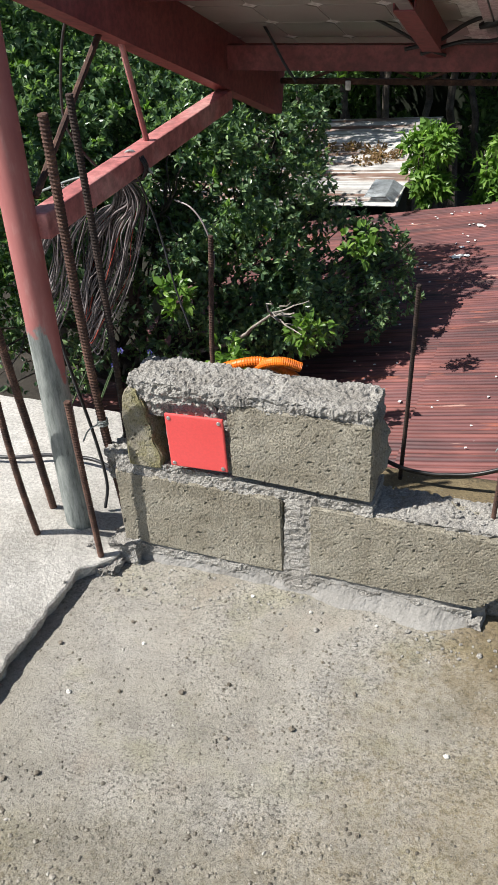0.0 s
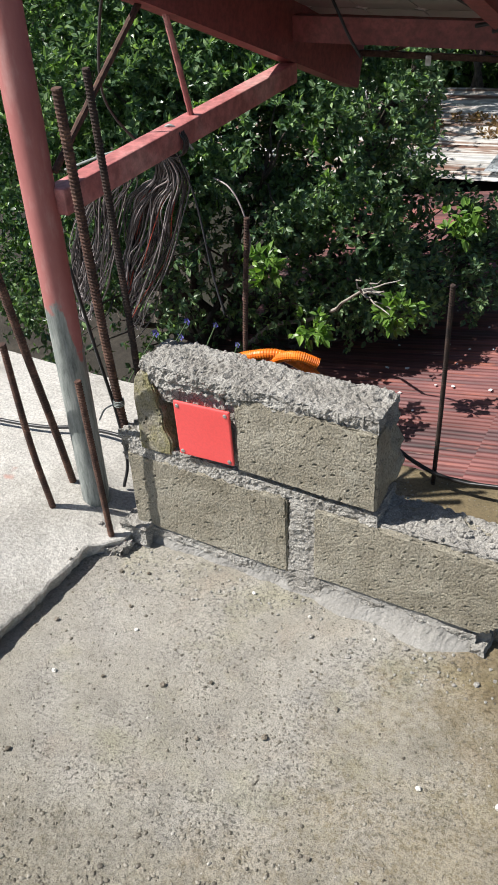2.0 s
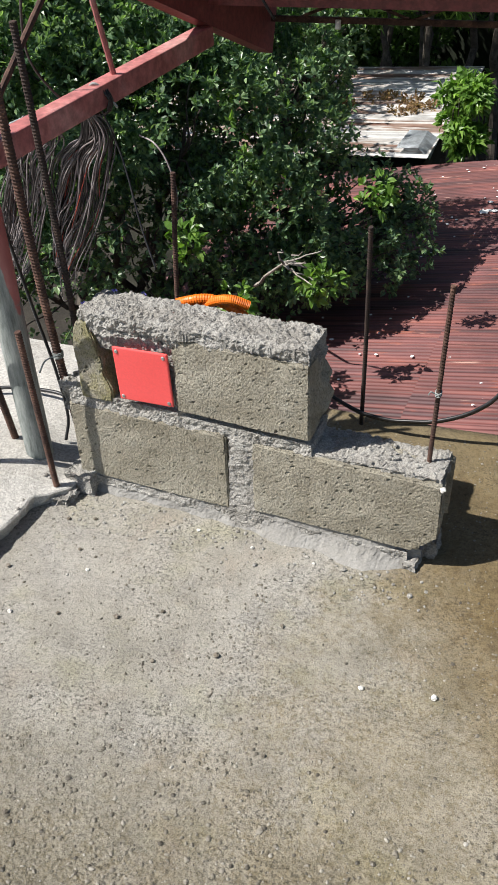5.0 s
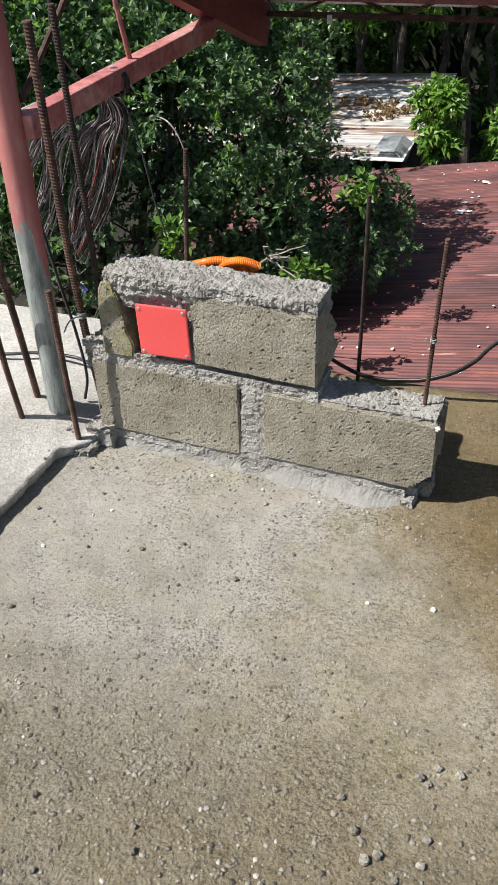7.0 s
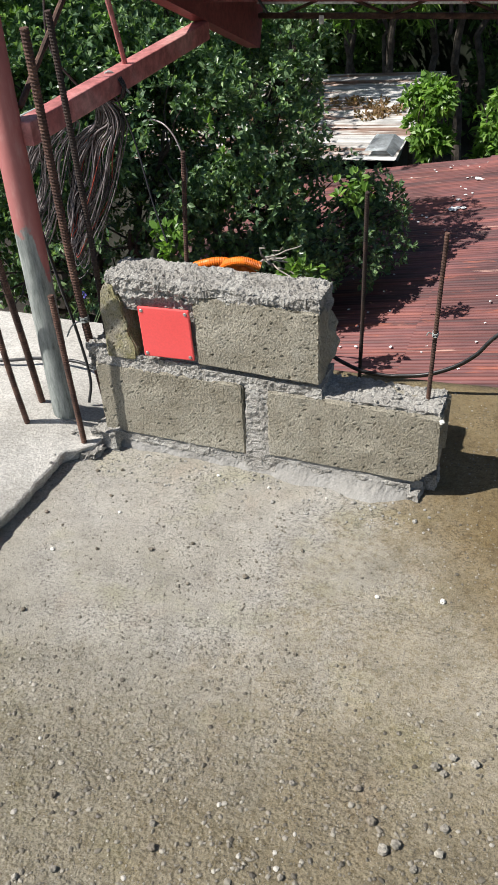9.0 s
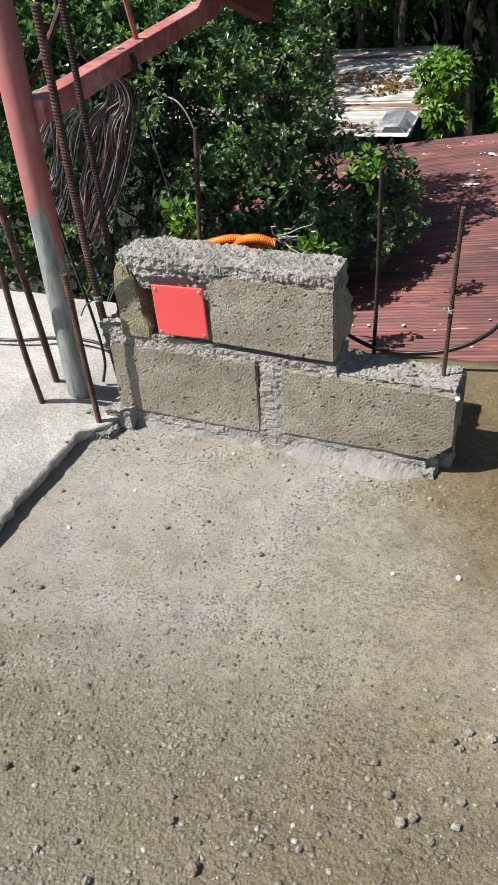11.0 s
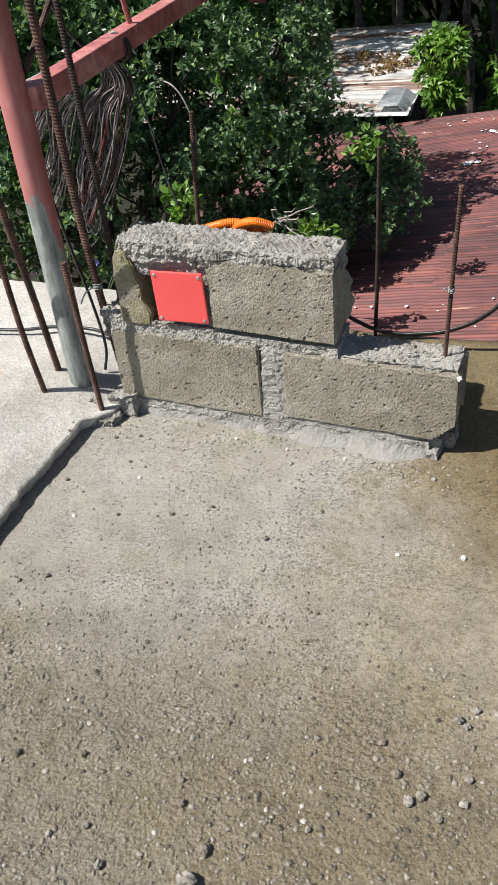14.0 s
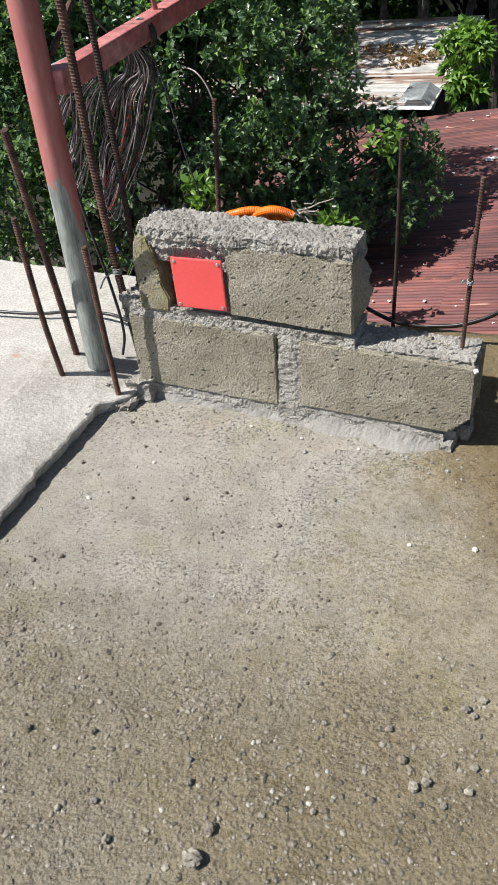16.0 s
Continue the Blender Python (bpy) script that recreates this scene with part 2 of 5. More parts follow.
# one red primer in two tones: shade darkened in, sunlight and fading lightened in
M_REDSHADED = two_scale("shaded_red_primer", (0.15, 0.034, 0.034), (0.20, 0.046, 0.045), (0.25, 0.064, 0.06), 6, 60, 0.5, 0.15, 0.002, 120)
M_REDSUNLIT = two_scale("sunlit_faded_primer", (0.38, 0.13, 0.125), (0.46, 0.175, 0.165), (0.54, 0.28, 0.26), 9, 40, 0.55, 0.15, 0.002, 120)
M_RUST = two_scale("rusty_rebar", (0.042, 0.022, 0.017), (0.075, 0.038, 0.027), (0.14, 0.075, 0.052), 25, 150, 0.85, 0.5, 0.002, 250)
M_DARKBAR = two_scale("dark_rusty_rebar", (0.02, 0.014, 0.012), (0.035, 0.022, 0.018), (0.06, 0.035, 0.026), 25, 150, 0.85, 0.5, 0.002, 250)
M_PLATE = two_scale("orange_red_plastic", (0.78, 0.088, 0.085), (0.80, 0.093, 0.09), (0.82, 0.10, 0.10), 4, 200, 0.42, 0.03, 0.0005, 300, grain=(0.96, 1.04))
M_HOSE = two_scale("orange_conduit", (0.80, 0.17, 0.012), (0.85, 0.20, 0.015), (0.88, 0.24, 0.02), 10, 60, 0.4, 0.05, 0.001, 200)
M_SCREW = two_scale("zinc_screw", (0.4, 0.4, 0.38), (0.5, 0.5, 0.48), (0.6, 0.6, 0.58), 60, 200, 0.4, 0.1, 0.001, 300, 0.8)
M_BLACK = two_scale("black_cable", (0.012, 0.012, 0.013), (0.02, 0.02, 0.022), (0.035, 0.035, 0.037), 8, 80, 0.4, 0.05, 0.001, 200)
M_WIREDARK = two_scale("dark_wire", (0.03, 0.025, 0.025), (0.05, 0.042, 0.042), (0.085, 0.07, 0.07), 8, 60, 0.35, 0.05, 0.001, 200)
M_WIREGREY = two_scale("grey_wire", (0.16, 0.14, 0.14), (0.22, 0.19, 0.19), (0.30, 0.27, 0.27), 8, 60, 0.35, 0.05, 0.001, 200)
M_WIRERED = two_scale("red_wire", (0.32, 0.05, 0.03), (0.45, 0.07, 0.045), (0.5, 0.10, 0.07), 8, 60, 0.35, 0.05, 0.001, 200)
M_WIREPALE = two_scale("pale_wire", (0.22, 0.25, 0.24), (0.30, 0.33, 0.32), (0.38, 0.41, 0.40), 8, 60, 0.35, 0.05, 0.001, 200)
M_STONE = two_scale("grey_pebble", (0.15, 0.14, 0.115), (0.24, 0.22, 0.185), (0.35, 0.33, 0.28), 35, 200, 0.9, 0.3, 0.002, 300)
M_WHITESTONE = two_scale("white_pebble", (0.66, 0.64, 0.58), (0.76, 0.74, 0.68), (0.84, 0.82, 0.77), 25, 150, 0.8, 0.3, 0.002, 300)
M_DARKSTONE = two_scale("dark_clod", (0.11, 0.095, 0.072), (0.17, 0.148, 0.115), (0.24, 0.21, 0.17), 35, 200, 0.9, 0.4, 0.002, 300)
M_ROOFRED, M_ROOFGREY, M_PANEL = roof_red_material(), roof_grey_material(), panel_material()
M_ROOFCAP = two_scale("bright_zinc_sheet", (0.46, 0.50, 0.53), (0.56, 0.60, 0.63), (0.66, 0.69, 0.71), 2.5, 9, 0.45, 0.1, 0.004, 8, 0.2)
M_CELLGAP = two_scale("white_backsheet", (0.74, 0.74, 0.74), (0.8, 0.8, 0.79), (0.84, 0.84, 0.83), 6, 60, 0.4, 0.05, 0.001, 200)
M_ALU = two_scale("aluminium_frame", (0.55, 0.55, 0.55), (0.62, 0.62, 0.62), (0.68, 0.68, 0.68), 10, 100, 0.4, 0.05, 0.001, 300, 0.7)
M_LEAF = leaf_material("citrus_leaf", (0.056, 0.112, 0.062), (0.118, 0.20, 0.104), (0.225, 0.325, 0.155), 0.32)
M_LEAFLIGHT = leaf_material("young_leaf", (0.08, 0.165, 0.03), (0.13, 0.25, 0.045), (0.20, 0.33, 0.065))
M_LEAFFAR = leaf_material("woods_leaf", (0.035, 0.075, 0.02), (0.06, 0.12, 0.032), (0.11, 0.19, 0.05), 0.5)
M_DRYLEAF = leaf_material("dry_leaf", (0.14, 0.085, 0.045), (0.24, 0.15, 0.085), (0.33, 0.22, 0.13), 0.8)
M_BARK = two_scale("bark", (0.05, 0.04, 0.032), (0.085, 0.07, 0.055), (0.13, 0.11, 0.09), 8, 60, 0.9, 0.8, 0.01, 60)
M_TWIG = two_scale("dry_twig", (0.25, 0.22, 0.19), (0.33, 0.30, 0.26), (0.40, 0.37, 0.33), 8, 60, 0.9, 0.3, 0.003, 90)
# soil tone darkened so sunlit ground reads as shade under the trees
M_EARTHSHADE = two_scale("earth", (0.02, 0.017, 0.012), (0.032, 0.027, 0.02), (0.05, 0.042, 0.032), 1.4, 14, 0.95, 0.8, 0.03, 20)
M_RENDER = two_scale("cement_render", (0.22, 0.20, 0.17), (0.30, 0.28, 0.24), (0.36, 0.34, 0.30), 1.5, 40, 0.92, 0.4, 0.006, 60)
# render darkened so walls under the roofs look shaded though the sun reaches them
M_SHADEWALL = two_scale("shade_dark_render", (0.03, 0.032, 0.022), (0.05, 0.05, 0.036), (0.08, 0.078, 0.06), 1.5, 40, 0.95, 0.4, 0.006, 60)
M_WOODSHADE = two_scale("woodland_shade", (0.006, 0.009, 0.005), (0.010, 0.015, 0.007), (0.015, 0.022, 0.010), 0.5, 3, 0.95, 0.2, 0.05, 2)


# ---------- mesh helpers ----------
def part(name, bm, mat, parent=None, label="", smooth=False):
    me = bpy.data.meshes.new(name)
    bm.to_mesh(me)
    bm.free()
    me.materials.append(mat)
    if smooth:
        for f in me.polygons:
            f.use_smooth = True
    ob = new(name, me)
    if parent:
        ob.parent = parent
    if label:
        ob["label"] = label
    return ob


def raw(name, verts, faces, mat, parent=None, smooth=False):
    me = bpy.data.meshes.new(name)
    me.from_pydata([tuple(v) for v in verts], [], [tuple(f) for f in faces])
    me.materials.append(mat)
    if smooth:
        for f in me.polygons:
            f.use_smooth = True
    ob = new(name, me)
    if parent:
        ob.parent = parent
    return ob


def box(bm, x0, x1, y0, y1, z0, z1, bev=0.0):
    g = bmesh.ops.create_cube(bm, size=1.0, matrix=Matrix.LocRotScale(((x0 + x1) / 2, (y0 + y1) / 2, (z0 + z1) / 2), None, (x1 - x0, y1 - y0, z1 - z0)))
    if bev:
        es = {e for v in g["verts"] for e in v.link_edges}
        bmesh.ops.bevel(bm, geom=list(es), offset=bev, segments=2, affect="EDGES", profile=0.5)
    return g["verts"]


def tube(bm, pts, r, seg=8, caps=True, radii=None, closed=False):
    """Sweep a circle along points."""
    pts = [Vector(p) for p in pts]
    n, rings, up = len(pts), [], None
    for i, p in enumerate(pts):
        a = pts[(i - 1) % n] if closed else pts[max(i - 1, 0)]
        b = pts[(i + 1) % n] if closed else pts[min(i + 1, n - 1)]
        t = (b - a).normalized()
        if up is None:
            up = t.orthogonal().normalized()
        up = (up - t * up.dot(t)).normalized()
        side = t.cross(up)
        rr = radii[i] if radii else r
        rings.append([bm.verts.new(p + (up * math.cos(2 * math.pi * k / seg) + side * math.sin(2 * math.pi * k / seg)) * rr) for k in range(seg)])
    for i in range(n if closed else n - 1):
        a, b = rings[i], rings[(i + 1) % n]
        for k in range(seg):
            bm.faces.new((a[k], a[(k + 1) % seg], b[(k + 1) % seg], b[k]))
    if caps and not closed:
        bm.faces.new(rings[0][::-1])
        bm.faces.new(rings[-1])


def curve_pts(ctrl, n):
    """Catmull-Rom points through the control points."""
    c = [Vector(p) for p in ctrl]
    c = [c[0] * 2 - c[1]] + c + [c[-1] * 2 - c[-2]]
    out = []
    for i in range(1, len(c) - 2):
        for k in range(n):
            t = k / n
            a, b, d, e = c[i - 1], c[i], c[i + 1], c[i + 2]
            out.append(0.5 * ((2 * b) + (d - a) * t + (2 * a - 5 * b + 4 * d - e) * t * t + (3 * b - a - 3 * d + e) * t ** 3))
    out.append(c[-2])
    return out


def lump_box(x0, x1, y0, y1, z0, z1, step, shape):
    """A closed box whose faces are fine grids, each corner moved by shape(v, n)."""
    bm = bmesh.new()
    nx, ny, nz = (max(1, round((b - a) / step)) for a, b in ((x0, x1), (y0, y1), (z0, z1)))
    seen = {}

    def vert(i, j, k):
        key = (i, j, k)
        if key not in seen:
            p = Vector((x0 + (x1 - x0) * i / nx, y0 + (y1 - y0) * j / ny, z0 + (z1 - z0) * k / nz))
            q = Vector(((i == nx) - (i == 0), (j == ny) - (j == 0), (k == nz) - (k == 0))).normalized()
            seen[key] = bm.verts.new(shape(p, q))
        return seen[key]

    for i in range(nx):
        for j in range(ny):
            for k, flip in ((0, True), (nz, False)):
                f = [vert(i, j, k), vert(i + 1, j, k), vert(i + 1, j + 1, k), vert(i, j + 1, k)]
                bm.faces.new(f[::-1] if flip else f)
    for i in range(nx):
        for k in range(nz):
            for j, flip in ((0, False), (ny, True)):
                f = [vert(i, j, k), vert(i + 1, j, k), vert(i + 1, j, k + 1), vert(i, j, k + 1)]
                bm.faces.new(f[::-1] if flip else f)
    for j in range(ny):
        for k in range(nz):
            for i, flip in ((0, True), (nx, False)):
                f = [vert(i, j, k), vert(i, j + 1, k), vert(i, j + 1, k + 1), vert(i, j, k + 1)]
                bm.faces.new(f[::-1] if flip else f)
    return bm


def rough(p, s, amp, octaves=4):
    return noise.fractal(p * s, 0.9, 2.0, octaves) * amp


def pebble(bm, c, r, rng, flat=0.7):
    g = bmesh.ops.create_icosphere(bm, subdivisions=1, radius=r)
    sx, sy, a = rng.uniform(0.75, 1.25), rng.uniform(0.75, 1.25), rng.uniform(0, 6.28)
    rot = Matrix.Rotation(a, 3, "Z")
    for v in g["verts"]:
        w = v.co * rng.uniform(0.82, 1.15)
        v.co = rot @ Vector((w.x * sx, w.y * sy, w.z * flat)) + Vector(c)


# ---------- ground, buildings below ----------
def grid_sheet(name, xs, ys, height, mat, smooth=True):
    verts = [(x, y, height(x, y)) for y in ys for x in xs]
    n = len(xs)
    faces = [(j * n + i, j * n + i + 1, (j + 1) * n + i + 1, (j + 1) * n + i) for j in range(len(ys) - 1) for i in range(n - 1)]
    return raw(name, verts, faces, mat, smooth=smooth)


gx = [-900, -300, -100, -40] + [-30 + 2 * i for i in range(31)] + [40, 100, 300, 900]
ground = grid_sheet("ground", gx, gx, lambda x, y: -5.0 + 0.15 * noise.noise(Vector((x * 0.3, y * 0.3, 0))) if abs(x) < 31 and abs(y) < 31 else -5.0, M_EARTHSHADE)
tagged(ground, "bare brown earth, its colour darkened to read as tree shade", "ground", kind="structure")

FLOOR_END = 0.53


def floor_height(x, y):
    return 0.004 * noise.noise(Vector((x * 2.2, y * 2.2, 0))) + 0.0016 * noise.noise(Vector((x * 14, y * 14, 3)))


def floor_slab():
    xs = [-0.115 + 0.0125 * i for i in range(170)] + [2.2, 2.8, 3.5, 4.5]
    ys = [-6.0, -4.0, -3.0, -2.2] + [-1.7 + 0.0125 * i for i in range(178)]
    ys = [y for y in ys if y < FLOOR_END] + [FLOOR_END]
    verts = [(x, y + (0.02 * noise.noise(Vector((x * 5, 0, 8))) + 0.06 * (x - 0.6) if y == FLOOR_END else 0), floor_height(x, y)) for y in ys for x in xs]
    n = len(xs)
    faces = [(j * n + i, j * n + i + 1, (j + 1) * n + i + 1, (j + 1) * n + i) for j in range(len(ys) - 1) for i in range(n - 1)]
    rim = [j * n for j in range(len(ys))][::-1] + list(range(n))[1:] + [j * n + n - 1 for j in range(1, len(ys))] + [(len(ys) - 1) * n + i for i in range(n - 2, 0, -1)]
    low = {}
    for r in rim:
        low[r] = len(verts)
        verts.append((verts[r][0], verts[r][1], -0.16))
    for a, b in zip(rim, rim[1:] + rim[:1]):
        faces.append((b, a, low[a], low[b]))
    return raw("floor", verts, faces, M_FLOOR, smooth=True)


floor = tagged(floor_slab(), "worn grey concrete roof deck with damp brown patches and grit", "floor", kind="structure")


def slab_top(x, y):
    t = min(max((-0.05 - x) / 0.22, 0), 1)
    mound = 0.022 * math.exp(-((x + 0.15) ** 2 + (y - 0.02) ** 2) / 0.007)
    return 0.032 + 0.046 * t + mound + 0.005 * noise.noise(Vector((x * 6, y * 6, 1))) + 0.002 * noise.noise(Vector((x * 30, y * 30, 4)))


def slab_edge(y):
    e = -0.074 + 0.007 * noise.noise(Vector((0, y * 9, 2))) + 0.007 * noise.noise(Vector((0, y * 32, 5))) + 0.005 * noise.noise(Vector((0, y * 90, 5)))
    if y > -0.12:
        e += 0.06 * min((y + 0.12) / 0.08, 1)
    return e


def pale_slab():
    ys = [-6, -4, -2.5] + [-1.6 + 0.0125 * i for i in range(167)]
    us = [0, 0.004, 0.012, 0.025, 0.04] + [0.055 + 0.016 * i for i in range(60)] + [1.3, 2, 3.5]
    verts, faces = [], []
    for y in ys:
        e = slab_edge(y)
        col = [(e + 0.004, y, -0.14), (e - 0.014 + 0.012 * noise.noise(Vector((3, y * 35, 7))), y, -0.004), (e - 0.006 + 0.009 * noise.noise(Vector((9, y * 55, 7))), y, 0.013 + 0.006 * noise.noise(Vector((5, y * 70, 7))))]
        for u in us:
            x = e - u
            lip = 0.003 * (1 - min(u / 0.004, 1))
            col.append((x, y + (0.02 * noise.noise(Vector((x * 8, 3, 3))) if y == ys[-1] else 0), slab_top(x, y) - lip))
        col.append((e - 3.5, y, -0.14))
        verts += col
    n = len(us) + 4
    for j in range(len(ys) - 1):
        for i in range(n):
            a, b = j * n + i, j * n + (i + 1) % n
            faces.append((a, b, b + n, a + n))
    faces.append(tuple(range(n)))
    faces.append(tuple((len(ys) - 1) * n + i for i in range(n))[::-1])
    return raw("pavement", verts, faces, M_SLAB)


slab = tagged(pale_slab(), "pale raised concrete slab with a broken dark edge", "slab", kind="structure")

bm = bmesh.new()
box(bm, -3.4, 4.4, -5.9, 0.40, -5.0, -0.165)
own = tagged(part("wall_north", bm, M_RENDER), "plain cement-rendered wall below the roof deck", "wall", kind="structure")


# ---------- block wall ----------
wall = tagged(new("block_wall"), "unfinished low wall of rough hollow concrete blocks in grey mortar", "wall")


def block(x0, x1, z0, z1, depth, seed, tilt=0.0, mat=M_BLOCK, form=None, y0=0.0):
    cx, cz = (x0 + x1) / 2, (z0 + z1) / 2

    def shape(p, n):
        edge = (abs(n.x) > 0.1) + (abs(n.y) > 0.1) + (abs(n.z) > 0.1)
        q = p + Vector((seed * 7.3, 0, 0))
        d = rough(q, 16, 0.0022, 3) + rough(q, 190, 0.0009, 3)
        pit = noise.noise(Vector((q.x * 130, q.y * 130, q.z * 160)))
        if pit > 0.50:
            d -= (pit - 0.50) * 0.042
        if edge > 1:
            d -= 0.003 + 0.008 * max(0, noise.noise(q * 26)) + 0.004 * max(0, noise.noise(q * 70))
        r = p + n * d
        if form:
            r = form(r, n)
        dx, dz = r.x - cx, r.z - cz
        return Vector((r.x, r.y, r.z - tilt * dx))

    return part("concrete_block", lump_box(x0, x1, y0, y0 + depth, z0, z1, 0.0038, shape), mat, wall)


def broken_foot(r, n):
    """The lower corner at the open end has broken off; the end itself is a shallow channel."""
    x, z = r.x, r.z
    if n.x > 0.5 and 0.03 < r.y < 0.088:
        x -= 0.012
    cut = (x - 0.845) + (0.048 - z) + 0.058 + 0.022 * noise.noise(Vector((r.x * 40, r.y * 40, r.z * 40))) + 0.008 * noise.noise(r * 120)
    if cut > 0:
        x -= cut * 0.5
        z += cut * 0.5
    return Vector((x, r.y, z))


def broken_back(r, n):
    """The back shell juts out past the front at the broken end."""
    x = r.x
    if x > 0.5 and r.y > 0.035:
        t = min((r.y - 0.035) / 0.05, 1) * (x - 0.5) / 0.068
        x += t * (0.018 * math.exp(-((r.z - 0.345) / 0.055) ** 2) - 0.008 + 0.006 * noise.noise(r * 75) + 0.014 * noise.noise(Vector((1, r.y * 30, r.z * 30))))
    return Vector((x, r.y, r.z))


def cut_piece(r, n):
    """A wedge: broad at the foot, narrow and rounded at the top."""
    h = max((r.z - 0.268) / 0.19, 0.0)
    u = (r.x - 0.030) / 0.074
    right = 0.112 - 0.040 * h ** 1.3 + 0.006 * noise.noise(Vector((4, r.y * 20, r.z * 28)))
    left = 0.030 + 0.006 * max(0, h - 0.75) * 4 - 0.004 * h
    z = r.z - (0.020 * max(0.0, 0.45 - u) ** 2 / 0.2 if h > 0.7 else 0)
    return Vector((left + (right - left) * u, r.y + 0.006 * max(0, h - 0.8) * 5, z))


block(-0.012, 0.378, 0.045, 0.243, 0.115, 1, 0.02)["label"] = "full block with its open end to the post"
block(0.437, 0.845, 0.048, 0.232, 0.115, 2, 0.015, form=broken_foot)["label"] = "full block with a broken lower corner"
block(0.030, 0.104, 0.268, 0.458, 0.115, 3, 0.0, M_BLOCKMOSS, cut_piece)["label"] = "cut wedge of block with green algae"
block(0.268, 0.568, 0.275, 0.452, 0.115, 4, 0.03, form=broken_back)


def mortar(name, x0, x1, y0, y1, z0, z1, seed, amp=0.012, step=0.006, form=None, label="", mat=M_MORTAR, crumb=1.0):
    def shape(p, n):
        q = p + Vector((seed * 5.1, 0, 0))
        d = rough(q, 20, amp * 0.6, 4) + rough(q, 62, amp * 0.42, 3)
        warp = q + Vector((noise.noise(q * 90), noise.noise(q * 90 + Vector((7, 0, 0))), noise.noise(q * 90 + Vector((0, 7, 0))))) * 0.004
        d += (0.30 - noise.voronoi(warp * 115)[0][0]) * amp * 0.55 * crumb + (0.3 - noise.voronoi(warp * 210)[0][0]) * amp * 0.42 * crumb
        hollow = noise.noise(q * 48 + Vector((0, 0, 9)))
        if hollow > 0.38:
            d -= (hollow - 0.38) * amp * 2.6 * crumb
        r = p + n * d
        return form(r) if form else r
    return part(name, lump_box(x0, x1, y0, y1, z0, z1, step, shape), mat, wall, label)


def cap_form(r):
    # the cap falls towards the right end and spills over the face above the plate
    t = min(max((r.x - 0.05) / 0.52, 0), 1)
    z = r.z - 0.012 * t
    y = r.y
    if r.y < 0.03:
        over = max(0.0, 1 - abs(r.x - 0.24) / 0.22)
        y -= 0.010 * over * (0.6 + noise.noise(Vector((r.x * 22, z * 22, 3))))
        if z < 0.455:
            z += 0.024 * t + 0.012 * noise.noise(Vector((r.x * 18, 0, 3)))
    end = max(0.0, 0.07 - r.x) / 0.05
    return Vector((r.x, y + 0.015 * end, z - 0.028 * end * end))


mortar("mortar_cap", 0.046, 0.566, 0.004, 0.114, 0.434, 0.487, 1, 0.010, 0.0027, cap_form, "clotted grey mortar cap")
mortar("mortar_fill", 0.124, 0.272, 0.014, 0.118, 0.268, 0.450, 2, 0.005, 0.004)
mortar("mortar_fill", 0.078, 0.136, 0.012, 0.11, 0.395, 0.450, 15, 0.008, 0.0035)


def bed_form(r):
    # left of the middle the bed squeezes out; under the long block a dark gap stays open above it
    t = min(max((r.x - 0.27) / 0.05, 0), 1)
    y = r.y
    if r.y < 0.05:
        gap = t * min(max((r.z - 0.267) / 0.005, 0), 1)
        y += 0.05 * gap + 0.004 * t
    return Vector((r.x, y, r.z - 0.016 * (r.x - 0.1)))


mortar("mortar_bed", -0.005, 0.570, 0.002, 0.108, 0.236, 0.280, 3, 0.007, 0.0035, bed_form)
mortar("mortar_top", 0.56, 0.838, 0.008, 0.112, 0.215, 0.240, 4, 0.009, 0.0035)
mortar("mortar_joint", 0.380, 0.440, 0.003, 0.112, -0.012, 0.236, 5, 0.006, 0.0035, lambda r: Vector((r.x + (0.02 * (0.25 - r.z) / 0.25 if r.x > 0.4 else 0), r.y - (0.012 * min(max(0, 0.09 - r.z) / 0.09, 1) if r.y < 0.05 else 0), r.z)))


def skirt(r):
    low = max(0, 0.058 - r.z) / 0.06
    end = min(max((0.815 - r.x) / 0.11, 0), 1) ** 0.7
    wide = 0.4 + 0.5 * noise.noise(Vector((r.x * 11, 0, 1))) + 0.9 * min(max(r.x - 0.36, 0) * 3.0, 1)
    y = r.y
    if r.y < 0.03:
        y = r.y - 0.034 * low ** 2.6 * max(wide, 0.05) * end + 0.02 * (1 - end)
    drop = 0.62 + 0.38 * end
    return Vector((r.x, y, r.z * drop if r.z > 0 else r.z))


mortar("mortar_skirt", 0.02, 0.812, 0.004, 0.11, -0.012, 0.054, 6, 0.0045, 0.0033, skirt, "roughly trowelled cement fillet", M_TROWEL, 0.9)
mortar("mortar_crust", 0.02, 0.785, 0.000, 0.05, 0.022, 0.046, 12, 0.006, 0.003, lambda r: Vector((r.x, r.y + 0.006 * noise.noise(Vector((r.x * 17, 3, 1))), r.z - 0.012 * r.x + 0.009 * noise.noise(Vector((r.x * 25, 0, 2))))), "ragged mortar along the foot of the blocks")
mortar("mortar_lump", 0.775, 0.808, -0.012, 0.03, -0.004, 0.018, 13, 0.008, 0.0035)
mortar("mortar_lump", 0.79, 0.838, 0.04, 0.10, -0.004, 0.046, 14, 0.010, 0.004)
mortar("mortar_lump", -0.045, 0.03, -0.03, 0.10, 0.0, 0.055, 7, 0.009, 0.004)
mortar("mortar_lump", -0.055, -0.005, -0.085, -0.04, -0.01, 0.022, 9, 0.016, 0.0035)
mortar("mortar_lump", -0.035, 0.035, 0.01, 0.10, 0.215, 0.285, 8, 0.014, 0.004)


